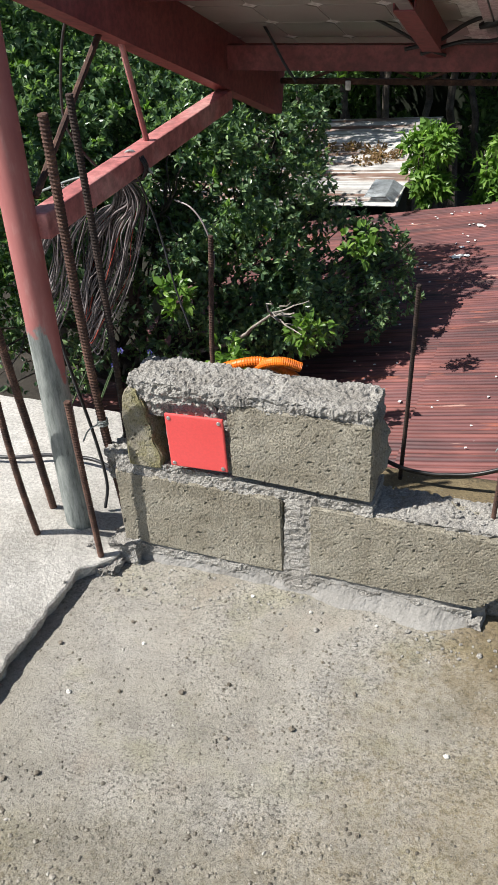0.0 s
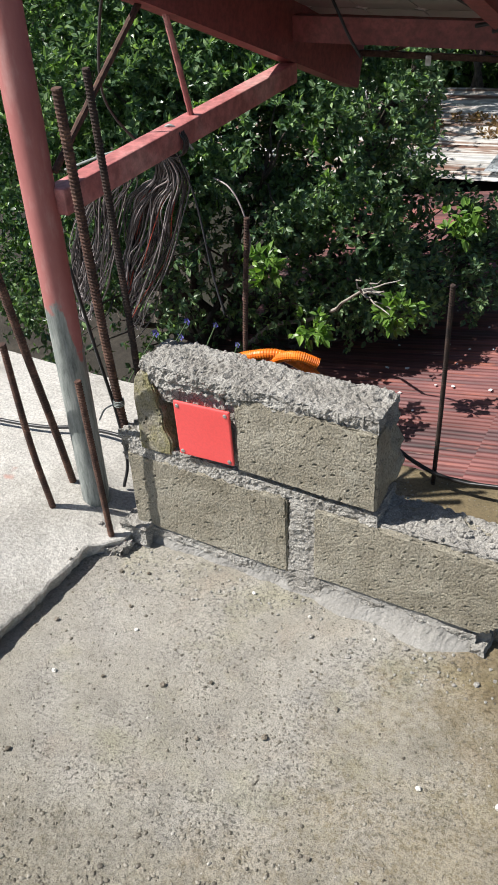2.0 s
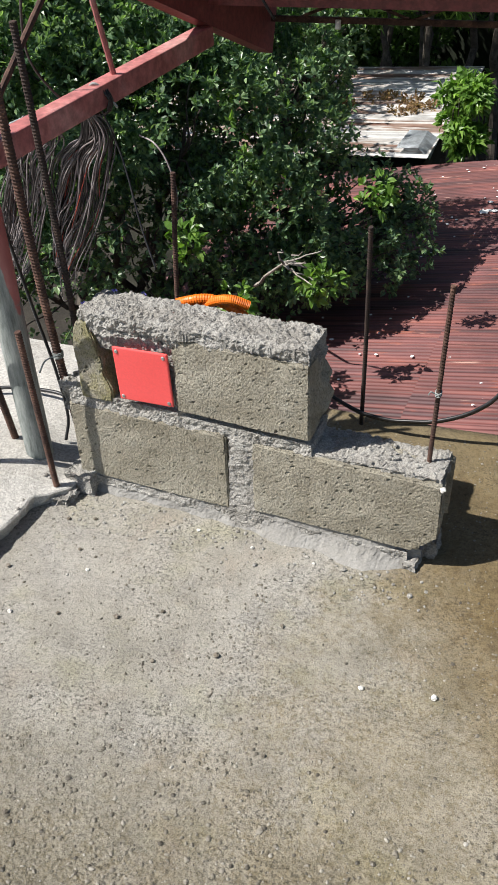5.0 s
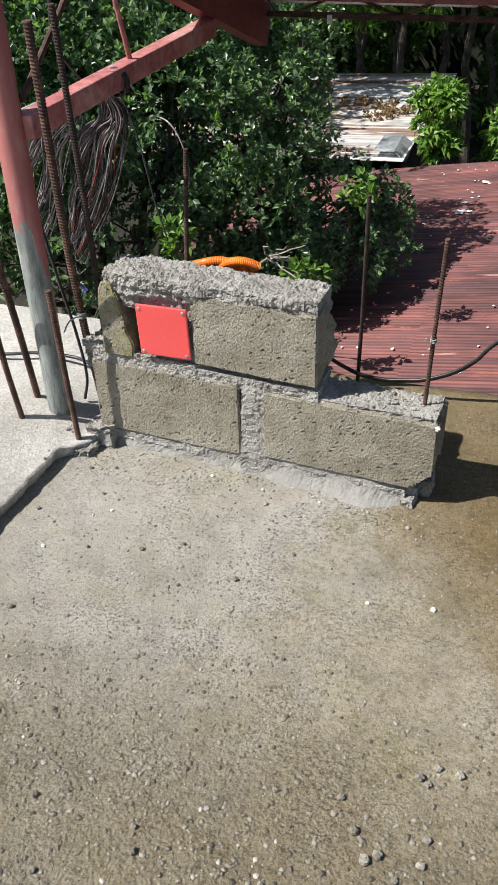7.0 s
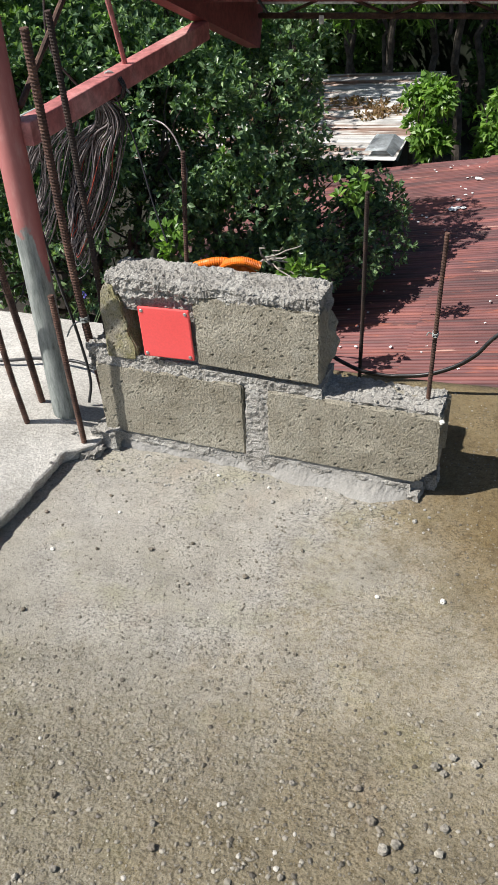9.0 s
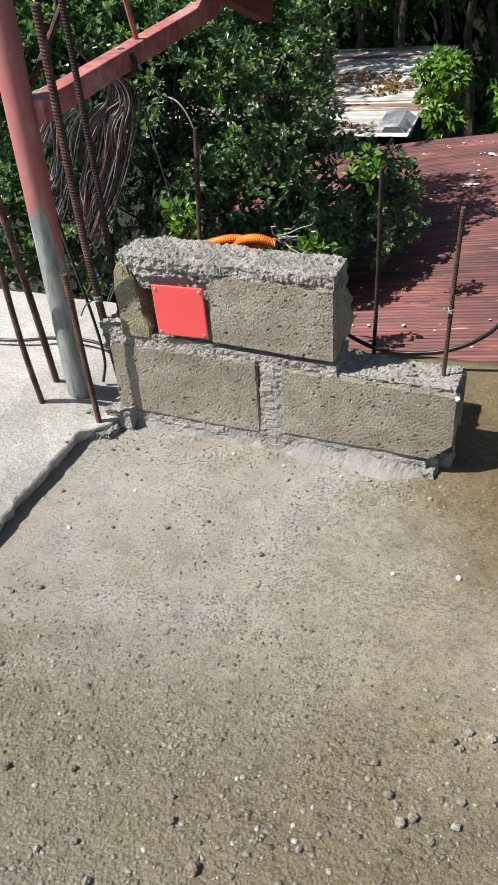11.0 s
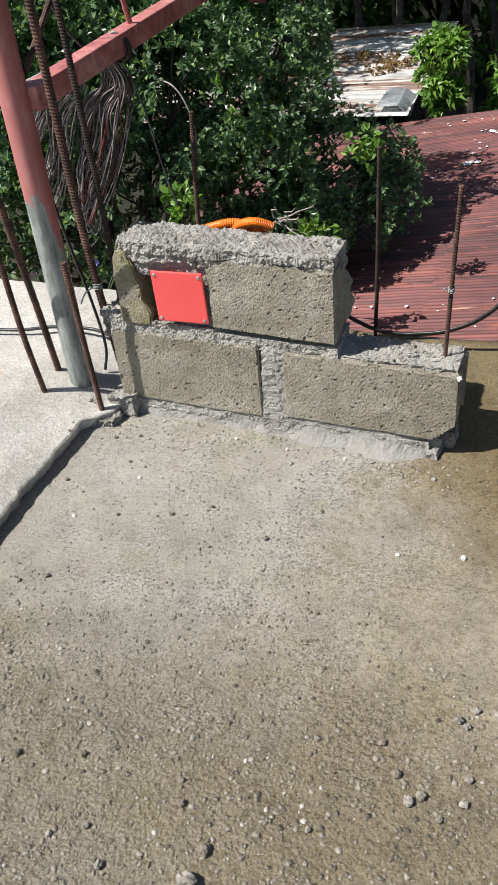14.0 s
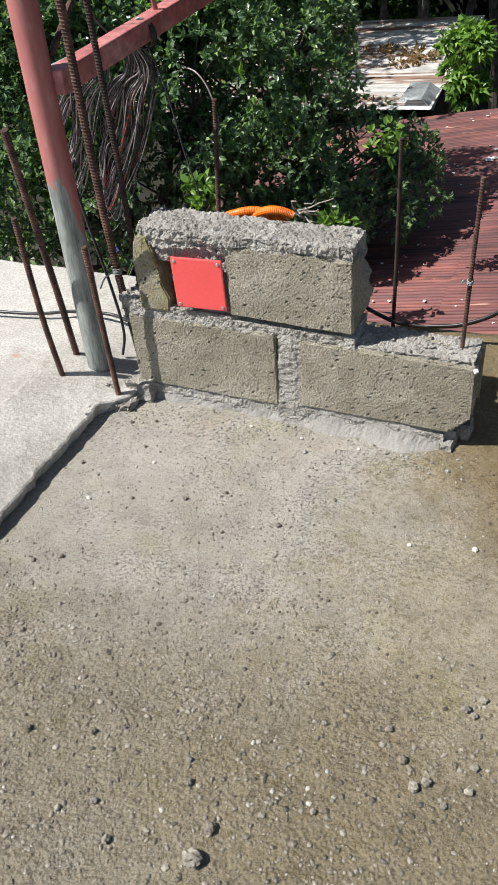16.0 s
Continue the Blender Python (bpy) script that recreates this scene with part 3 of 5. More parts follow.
# ---------- junction box ----------
jb = tagged(new("junction_box"), "orange-red plastic junction box set in the block wall", "junction box")
bm = bmesh.new()
box(bm, 0.152, 0.247, 0.003, 0.05, 0.310, 0.404, 0.003)
part("box_body", bm, M_PLATE, jb)
bm = bmesh.new()
box(bm, -0.0645, 0.0645, -0.0035, 0.0035, -0.065, 0.065, 0.003)
cover = part("cover", bm, M_PLATE, jb, "flat square orange-red cover")
cover.matrix_basis = pose(0.199, -0.0045, 0.356, 1, -1.0, 1)
for sx, sz in ((-1, -1), (-1, 1), (1, -1), (1, 1)):
    bm = bmesh.new()
    tube(bm, [(0, 0, 0), (0, -0.0012, 0), (0, -0.0022, 0)], 0.0042, 12, radii=[0.0045, 0.0044, 0.003])
    box(bm, -0.003, 0.003, -0.0027, -0.002, -0.0005, 0.0005)
    s = part("screw", bm, M_SCREW, cover, "zinc screw")
    s.matrix_basis = pose(sx * 0.055, -0.0034, sz * 0.0555, 0, random.uniform(0, 90), 0)


# ---------- steel frame ----------
frame_thing = tagged(new("steel_frame"), "red-primed steel post and rafter frame carrying solar panels", "frame")
POST = (-0.136, 0.012)


def pipe_z(name, z0, z1, r, mat, label):
    bm = bmesh.new()
    n = 40
    pts = [(POST[0], POST[1], z0 + (z1 - z0) * i / n) for i in range(n + 1)]
    tube(bm, pts, r, 28)
    return part(name, bm, mat, frame_thing, label, smooth=True)


M_POST = post_material()
pipe_z("post", 0.05, 1.22, 0.0322, M_POST, "pipe with faded red paint above bare galvanised steel")


def bar_between(name, a, b, w, h, mat, parent, wall_t=0.0, up=(0, 0, 1), bev=0.004, label=""):
    """A rectangular bar from a to b, w across and h deep."""
    a, b = Vector(a), Vector(b)
    d = (b - a)
    t = d.normalized()
    side = t.cross(Vector(up)).normalized()
    u = side.cross(t).normalized()
    bm = bmesh.new()
    box(bm, 0, d.length, -w / 2, w / 2, -h / 2, h / 2, bev)
    m = Matrix((t, -side, u)).transposed().to_4x4()
    m.translation = a
    bmesh.ops.transform(bm, matrix=m, verts=bm.verts)
    return part(name, bm, mat, parent, label)


def c_channel(name, a, b, w, h, t, open_side, mat, parent, label=""):
    """A lipped C purlin from a to b; open_side +1 or -1."""
    a, b = Vector(a), Vector(b)
    d = b - a
    tv = d.normalized()
    side = tv.cross(Vector((0, 0, 1))).normalized() * open_side
    u = Vector((0, 0, 1)) - tv * tv.z
    u.normalize()
    prof = [(0, -h / 2), (w, -h / 2), (w, -h / 2 + 0.015), (w - t, -h / 2 + 0.015), (w - t, -h / 2 + t), (t, -h / 2 + t), (t, h / 2 - t), (w - t, h / 2 - t), (w - t, h / 2 - 0.015), (w, h / 2 - 0.015), (w, h / 2), (0, h / 2)]
    bm = bmesh.new()
    r0 = [bm.verts.new(a + side * x + u * y) for x, y in prof]
    r1 = [bm.verts.new(b + side * x + u * y) for x, y in prof]
    n = len(prof)
    for i in range(n):
        bm.faces.new((r0[i], r0[(i + 1) % n], r1[(i + 1) % n], r1[i]))
    bm.faces.new(r0[::-1])
    bm.faces.new(r1)
    bmesh.ops.recalc_face_normals(bm, faces=bm.faces)
    return part(name, bm, mat, parent, label)


TX = -0.105
bar_between("brace", (TX, 0.02, 0.786), (TX, 1.03, 0.821), 0.048, 0.052, M_REDSUNLIT, frame_thing)


def rafter_z(y):
    return 1.012 - 0.345 * (y - 0.76)


c_channel("rafter", (TX + 0.025, 0.06, rafter_z(0.06) + 0.008), (TX + 0.025, 1.49, rafter_z(1.49)), 0.05, 0.148, 0.003, -1, M_REDSHADED, frame_thing)
for a, b in (((TX, 0.52, 0.82), (TX - 0.005, 0.435, 1.12)), ((TX, 0.03, 0.84), (TX - 0.006, 0.425, 1.12))):
    bm = bmesh.new()
    tube(bm, [Vector(a).lerp(Vector(b), i / 20) for i in range(21)], 0.0065, 8, radii=[0.0065 + 0.0008 * (i % 2) for i in range(21)])
    part("web_rod", bm, M_REDSUNLIT if a[1] > 0.3 else M_RUST, frame_thing)
c_channel("purlin", (TX + 0.03, 0.99, 0.935), (2.4, 0.99, 0.935), 0.04, 0.062, 0.003, -1, M_REDSHADED, frame_thing)
c_channel("purlin", (TX + 0.03, 0.50, 1.165), (2.4, 0.50, 1.165), 0.05, 0.085, 0.003, -1, M_REDSHADED, frame_thing)
bar_between("purlin", (TX + 0.03, 1.45, 0.796), (2.4, 1.45, 0.800), 0.018, 0.018, M_RUST, frame_thing)
for xa, xb in ((0.02, 0.20), (0.38, 0.20), (0.38, 0.56), (0.74, 0.56), (0.74, 0.92)):
    bm = bmesh.new()
    tube(bm, [Vector((xa, 1.45, 0.80)).lerp(Vector((xb, 1.43, 0.868)), i / 6) for i in range(7)], 0.005, 8)
    part("web_rod", bm, M_RUST, frame_thing)
bm = bmesh.new()
box(bm, 0.143, 0.160, 1.434, 1.440, 0.772, 0.800, 0.002)
tagged(part("tag", bm, M_CELLGAP), "small white tag clipped to the thin purlin", "tag")
c_channel("rafter", (0.51, 0.55, 1.126), (0.51, 1.0, 0.971), 0.045, 0.07, 0.003, -1, M_REDSHADED, frame_thing)
bar_between("hanger", (0.435, 0.965, 1.07), (0.435, 0.965, 0.882), 0.016, 0.018, M_REDSHADED, frame_thing)


# ---------- solar panels ----------
def solar_panel(x0, x1, y0, y1):
    sp = tagged(new("solar_panel"), "framed solar panel seen from its underside on red purlins", "solar panel", "solar panels on the frame")

    def pt(x, y, d=0.0):
        return Vector((x, y, rafter_z(y) + 0.075 + d))
    bm = bmesh.new()
    vs = [bm.verts.new(pt(x, y, d)) for d in (0, 0.006) for x, y in ((x0, y0), (x1, y0), (x1, y1), (x0, y1))]
    for f in ((0, 3, 2, 1), (4, 5, 6, 7), (0, 1, 5, 4), (1, 2, 6, 5), (2, 3, 7, 6), (3, 0, 4, 7)):
        bm.faces.new([vs[i] for i in f])
    part("glass_sheet", bm, M_CELLGAP, sp, "pale backsheet between the cells")
    for a, b in (((x0, y0), (x1, y0)), ((x0, y1), (x1, y1)), ((x0, y0), (x0, y1)), ((x1, y0), (x1, y1))):
        bar_between("panel_frame", pt(*a, 0.0), pt(*b, 0.0), 0.022, 0.03, M_ALU, sp, bev=0.002)
    s, g, c = 0.156, 0.004, 0.020
    n, k = int((x1 - x0 - 0.03) / (s + g)), int((y1 - y0 - 0.03) / (s + g))
    for i in range(n):
        for j in range(k):
            cx, cy = x0 + 0.02 + (i + 0.5) * (s + g), y0 + 0.02 + (j + 0.5) * (s + g)
            h = s / 2
            ring = [(-h + c, -h), (h - c, -h), (h, -h + c), (h, h - c), (h - c, h), (-h + c, h), (-h, h - c), (-h, -h + c)]
            bm = bmesh.new()
            lo = [bm.verts.new(pt(cx + a, cy + b, -0.0025)) for a, b in ring]
            hi = [bm.verts.new(pt(cx + a, cy + b, -0.0005)) for a, b in ring]
            bm.faces.new(lo[::-1])
            for q in range(8):
                bm.faces.new((lo[q], lo[(q + 1) % 8], hi[(q + 1) % 8], hi[q]))
            part("solar_cell", bm, M_PANEL, sp)
    return sp


solar_panel(-0.10, 0.62, 0.42, 1.46)
solar_panel(0.645, 1.40, 0.42, 1.46)


# ---------- reinforcing bars ----------
def rebar(ctrl, r, mat, label, pitch=0.0065):
    base = curve_pts(ctrl, 24)
    length = sum((b - a).length for a, b in zip(base, base[1:]))
    n = int(length / pitch) * 3
    pts, acc, k = [], 0.0, 0
    for i in range(n + 1):
        want = length * i / n
        while k < len(base) - 2 and acc + (base[k + 1] - base[k]).length < want:
            acc += (base[k + 1] - base[k]).length
            k += 1
        seg = (base[k + 1] - base[k])
        pts.append(base[k] + seg * min(1, (want - acc) / max(seg.length, 1e-6)))
    bm = bmesh.new()
    tube(bm, pts, r, 10, radii=[r * (0.97, 0.97, 1.13)[i % 3] for i in range(len(pts))])
    return tagged(part("rebar", bm, mat), label, "rebar", "starter bars round the wall")


rebar([(-0.030, 0.055, 0.05), (-0.050, 0.035, 0.45), (-0.030, -0.012, 1.002)], 0.0092, M_RUST, "thick tall rusty ribbed starter bar beside the post", 0.0075)
rebar([(-0.020, 0.09, 0.22), (-0.010, 0.07, 0.55), (-0.003, 0.04, 1.025)], 0.0070, M_DARKBAR, "thin dark rusty starter bar at the end of the wall")
rebar([(-0.047, -0.058, 0.02), (-0.0505, -0.0625, 0.22), (-0.054, -0.067, 0.452)], 0.0070, M_RUST, "short rusty starter bar at the slab corner")
rebar([(-0.220, 0.033, 0.06), (-0.190, -0.025, 0.28), (-0.162, -0.083, 0.488), (-0.130, -0.150, 0.74)], 0.0082, M_RUST, "rusty starter bar standing in the pale slab", 0.0075)
rebar([(-0.207, -0.063, 0.06), (-0.204, -0.090, 0.264), (-0.196, -0.11, 0.527)], 0.0072, M_RUST, "leaning rusty starter bar in the pale slab")
rebar([(0.797, 0.066, 0.10), (0.806, 0.053, 0.4), (0.815, 0.038, 0.637)], 0.0047, M_RUST, "rusty bar rising from the open end of the wall")
rebar([(0.540, 0.49, -0.03), (0.562, 0.42, 0.28), (0.582, 0.345, 0.598)], 0.0052, M_DARKBAR, "dark bar at the far edge of the roof deck")
rebar([(0.060, 0.417, -0.02), (0.062, 0.417, 0.3), (0.084, 0.417, 0.645)], 0.0062, M_RUST, "rusty bar behind the block wall")


bm = bmesh.new()
for k in range(3):
    tube(bm, [(0.8065 + 0.006 * math.cos(a), 0.0525 + 0.006 * math.sin(a), 0.405 + 0.0035 * k + 0.003 * math.sin(a)) for a in [2 * math.pi * q / 10 for q in range(10)]], 0.001, 6, closed=True)
tube(bm, curve_pts([(0.800, 0.046, 0.41), (0.794, 0.040, 0.416), (0.790, 0.041, 0.408)], 5), 0.0013, 6)
tagged(part("tie_wire", bm, M_WIREPALE), "knot of tie wire on the bar at the open end", "wire")


# ---------- orange conduits, cables, wire coil ----------
def conduit(ctrl, r, label):
    pts = curve_pts(ctrl, 40)
    bm = bmesh.new()
    tube(bm, pts, r, 14, radii=[r * (1.0 if i % 4 < 2 else 0.93) for i in range(len(pts))])
    return tagged(part("conduit", bm, M_HOSE), label, "conduit", "conduits behind the wall")


conduit([(0.17, 0.16, 0.38), (0.20, 0.14, 0.448), (0.245, 0.135, 0.474), (0.295, 0.15, 0.478), (0.345, 0.165, 0.452), (0.365, 0.175, 0.43)], 0.0110, "orange corrugated conduit rising behind the wall")
conduit([(0.23, 0.16, 0.40), (0.262, 0.15, 0.446), (0.30, 0.145, 0.476), (0.34, 0.15, 0.484), (0.374, 0.165, 0.468)], 0.0110, "bright orange corrugated conduit bent over the wall")


def cable(name, ctrl, r, mat, label, n=14):
    bm = bmesh.new()
    tube(bm, curve_pts(ctrl, n), r, 8)
    return tagged(part(name, bm, mat, smooth=True), label, "cable")


cable("cable", [(0.427, 0.455, 0.122), (0.468, 0.455, 0.089), (0.51, 0.455, 0.068), (0.559, 0.455, 0.052), (0.623, 0.455, 0.048), (0.661, 0.455, 0.053), (0.732, 0.455, 0.068), (0.805, 0.455, 0.103), (0.86, 0.455, 0.149), (0.912, 0.455, 0.217), (1.052, 0.455, 0.337)], 0.0045, M_BLACK, "black cable sagging behind the low wall")
cable("cable", [(0.427, 0.461, 0.115), (0.468, 0.461, 0.082), (0.51, 0.461, 0.061), (0.559, 0.461, 0.045), (0.623, 0.461, 0.041), (0.661, 0.461, 0.046), (0.732, 0.461, 0.061), (0.805, 0.461, 0.096), (0.86, 0.461, 0.142), (0.912, 0.461, 0.21), (1.052, 0.461, 0.33)], 0.0045, M_BLACK, "black cable sagging behind the low wall")
cable("cable", [(-0.75, 0.12, 0.10), (-0.45, 0.16, 0.098), (-0.33, 0.20, 0.10), (-0.22, 0.22, 0.095), (-0.15, 0.20, 0.095)], 0.005, M_BLACK, "black cable lying on the pale slab")
cable("cable", [(-0.19, 0.12, 0.60), (-0.165, 0.13, 0.40), (-0.135, 0.13, 0.24), (-0.108, 0.11, 0.12), (-0.105, 0.08, 0.062)], 0.004, M_BLACK, "thin black cable down beside the post")
cable("cable", [(-0.10, 0.42, 0.80), (-0.07, 0.45, 0.66), (-0.02, 0.42, 0.5), (0.02, 0.40, 0.40)], 0.0025, M_BLACK, "thin dark cable hanging from the brace")
cable("cable", [(-0.42, 0.42, 0.70), (-0.27, 0.42, 0.755), (-0.16, 0.43, 0.78), (-0.10, 0.42, 0.83), (-0.07, 0.46, 0.77)], 0.003, M_WIREPALE, "pale cable tied round the brace")
cable("cable", [(-0.02, 0.46, 0.71), (0.03, 0.44, 0.70), (0.065, 0.43, 0.66), (0.085, 0.425, 0.59), (0.073, 0.42, 0.52)], 0.0021, M_WIREGREY, "stiff grey wire bent over the bar")
cable("cable", [(-0.02, 0.98, 1.10), (0.05, 0.96, 1.01), (0.10, 0.95, 0.93), (0.13, 0.96, 0.88)], 0.004, M_BLACK, "black panel lead hanging from the solar panel")
cable("cable", [(0.30, 0.9, 1.06), (0.40, 0.92, 1.01), (0.48, 0.93, 0.965), (0.52, 0.94, 0.95)], 0.004, M_BLACK, "black panel lead hanging from the solar panel")
cable("cable", [(0.42, 0.93, 0.965), (0.50, 0.92, 0.985), (0.58, 0.90, 1.03), (0.66, 0.88, 1.05), (0.8, 0.85, 1.06)], 0.005, M_BLACK, "black panel lead hanging from the solar panel")
cable("cable", [(0.46, 0.93, 0.955), (0.56, 0.91, 0.985), (0.64, 0.90, 0.99), (0.72, 0.88, 1.03), (0.85, 0.85, 1.04)], 0.005, M_BLACK, "black panel lead hanging from the solar panel")
cable("cable", [(-0.125, 0.32, 1.17), (-0.175, 0.32, 1.06), (-0.20, 0.33, 0.90), (-0.16, 0.40, 0.78), (-0.125, 0.42, 0.775)], 0.003, M_WIREDARK, "dark wire hanging beside the post")
bm = bmesh.new()
tube(bm, [(0.60, 0.89, 1.02), (0.63, 0.885, 1.03), (0.66, 0.88, 1.04), (0.70, 0.875, 1.045), (0.72, 0.87, 1.05)], 0.011, 10, radii=[0.007, 0.012, 0.012, 0.010, 0.007])
tagged(part("connector", bm, M_BLACK, smooth=True), "black plug connector hanging under the solar panel", "connector")


def wire_coil():
    rng = random.Random(11)
    coil = tagged(new("wire_coil"), "tangled coil of old dark electric wire tied to the brace", "wire coil")
    for i in range(72):
        left = i % 5 < 2
        u = rng.random()
        jit = lambda k=1.0: Vector((rng.uniform(-0.008, 0.008), rng.uniform(-0.03, 0.03), rng.uniform(-0.012, 0.012))) * k
        if left:
            top, cx, wl, wr, z0 = Vector((-0.275 + rng.uniform(-0.025, 0.02), 0.40, 0.745)), -0.385, 0.03 + 0.085 * u, 0.03 + 0.05 * u, 0.42 - 0.14 * u
        else:
            top, cx, wl, wr, z0 = Vector((-0.152 + rng.uniform(-0.01, 0.01), 0.44, 0.775)), -0.262, 0.02 + 0.07 * u, 0.03 + 0.085 * u, 0.43 - 0.19 * u
        y = top.y + 0.03
        zm = (z0 + 0.74) / 2
        ctrl = [top, Vector((top.x + 0.035 * u + 0.006, y, 0.70)) + jit(0.6), Vector((cx + wr + 0.022, y, zm + 0.085)) + jit(), Vector((cx + wr * 0.75, y, zm - 0.03)) + jit(), Vector((cx + wr * 0.2 - 0.02, y, z0 + 0.07)) + jit(), Vector((cx - 0.05, y, z0)) + jit(), Vector((cx - wl * 0.8, y, z0 + 0.06)) + jit(), Vector((cx - wl * 0.6, y, z0 + 0.15)) + jit(), Vector((cx + 0.02 - wl * 0.1, y, zm + 0.07)) + jit(), Vector((top.x - 0.018, y, 0.70)) + jit(0.6), top + Vector((-0.004, 0.004, 0.004))]
        bm = bmesh.new()
        tube(bm, curve_pts(ctrl, 7), rng.choice((0.0014, 0.0018, 0.0024)), 6)
        part("wire", bm, rng.choice((M_WIREDARK,) * 4 + (M_WIREGREY,) * 5 + (M_WIRERED,)), coil, smooth=True)
    for i in range(5):
        bm = bmesh.new()
        c = [(TX + 0.03 * math.cos(a) * 1.05, 0.43 + 0.004 * i + rng.uniform(-0.004, 0.004), 0.79 + 0.034 * math.sin(a)) for a in [2 * math.pi * k / 16 for k in range(16)]]
        tube(bm, c, 0.0022, 6, closed=True)
        part("tie", bm, M_BLACK, coil, smooth=True)
    return coil


wire_coil()
bm = bmesh.new()
for k in range(4):
    tube(bm, [(-0.0465 + 0.0115 * math.cos(a), 0.0405 + 0.0115 * math.sin(a), 0.335 + 0.004 * k) for a in [2 * math.pi * q / 12 for q in range(12)]], 0.0013, 6, closed=True)
tube(bm, curve_pts([(-0.05, 0.035, 0.34), (-0.075, 0.025, 0.325), (-0.092, 0.02, 0.295)], 6), 0.002, 6)
tagged(part("tie_wire", bm, M_WIREPALE), "pale tie wire wrapped round the tall bar", "wire")


# ---------- stones and grit ----------
def stone(x, y, r, mat, label, z=None, flat=0.75):
    rng = random.Random(int(x * 991 + y * 577))
    bm = bmesh.new()
    r *= 0.82
    g = bmesh.ops.create_icosphere(bm, subdivisions=3, radius=r)
    o = Vector((x * 31, y * 17, 0))
    for v in g["verts"]:
        n = v.co.normalized()
        v.co += n * r * (0.45 * noise.noise(n * 1.6 + o) + 0.15 * noise.noise(n * 5 + o))
        v.co.z *= flat
    base = min(v.co.z for v in bm.verts)
    zz = (floor_height(x, y) if z is None else z) - base - r * 0.12
    bmesh.ops.translate(bm, vec=(x, y, zz), verts=bm.verts)
    return tagged(part("stone", bm, mat), label, "stone", "loose stones on the deck")


for x, y, r in ((0.917, -0.314, 0.0066), (0.322, -0.052, 0.005), (0.788, -0.338, 0.0055), (0.063, -0.411, 0.0055), (0.458, -0.064, 0.0045), (1.10, -0.52, 0.008), (0.60, -0.06, 0.004), (0.15, -0.25, 0.0045)):
    stone(x, y, r, M_WHITESTONE, "pale chip of stone on the concrete deck")
for x, y, r in ((0.278, -0.346, 0.0068), (0.509, -0.365, 0.0068), (0.36, -0.30, 0.005), (0.40, -0.42, 0.005), (0.16, -0.38, 0.005), (0.02, -0.12, 0.006), (0.08, -0.10, 0.005), (0.10, -0.20, 0.005), (-0.02, -0.30, 0.006), (0.60, -0.25, 0.005), (0.52, -0.19, 0.004)):
    stone(x, y, r, M_DARKSTONE, "small dark clod on the concrete deck")
stone(0.639, -1.083, 0.018, M_STONE, "broken lump of grey concrete on the damp deck")
for x, y, r in ((0.644, -1.03, 0.012), (0.892, -0.819, 0.009), (0.581, -0.971, 0.008), (0.271, -0.971, 0.008), (0.322, -0.782, 0.006), (0.384, -0.94, 0.007), (0.135, -0.787, 0.006), (0.858, -0.77, 0.007), (0.674, -0.533, 0.0045), (0.104, -0.592, 0.006), (0.05, -0.62, 0.006)):
    stone(x, y, r, M_DARKSTONE, "small dark stone on the damp concrete")
for x, y, r in ((0.937, -0.845, 0.009), (1.002, -0.839, 0.008), (1.003, -0.796, 0.008), (0.97, -0.875, 0.007), (0.753, -0.795, 0.006), (0.565, -0.934, 0.006), (0.97, -0.692, 0.009), (0.985, -0.70, 0.007), (0.995, -0.665, 0.008), (1.031, -0.667, 0.009), (0.92, -0.86, 0.010), (0.45, -1.05, 0.007), (0.40, -1.08, 0.006), (0.50, -1.10, 0.008), (0.785, -0.95, 0.006)):
    stone(x, y, r, M_STONE, "grey gravel stone on the damp concrete")
stone(0.842, 0.004, 0.0085, M_WHITESTONE, "white pebble stuck in the end of the wall", z=0.218)


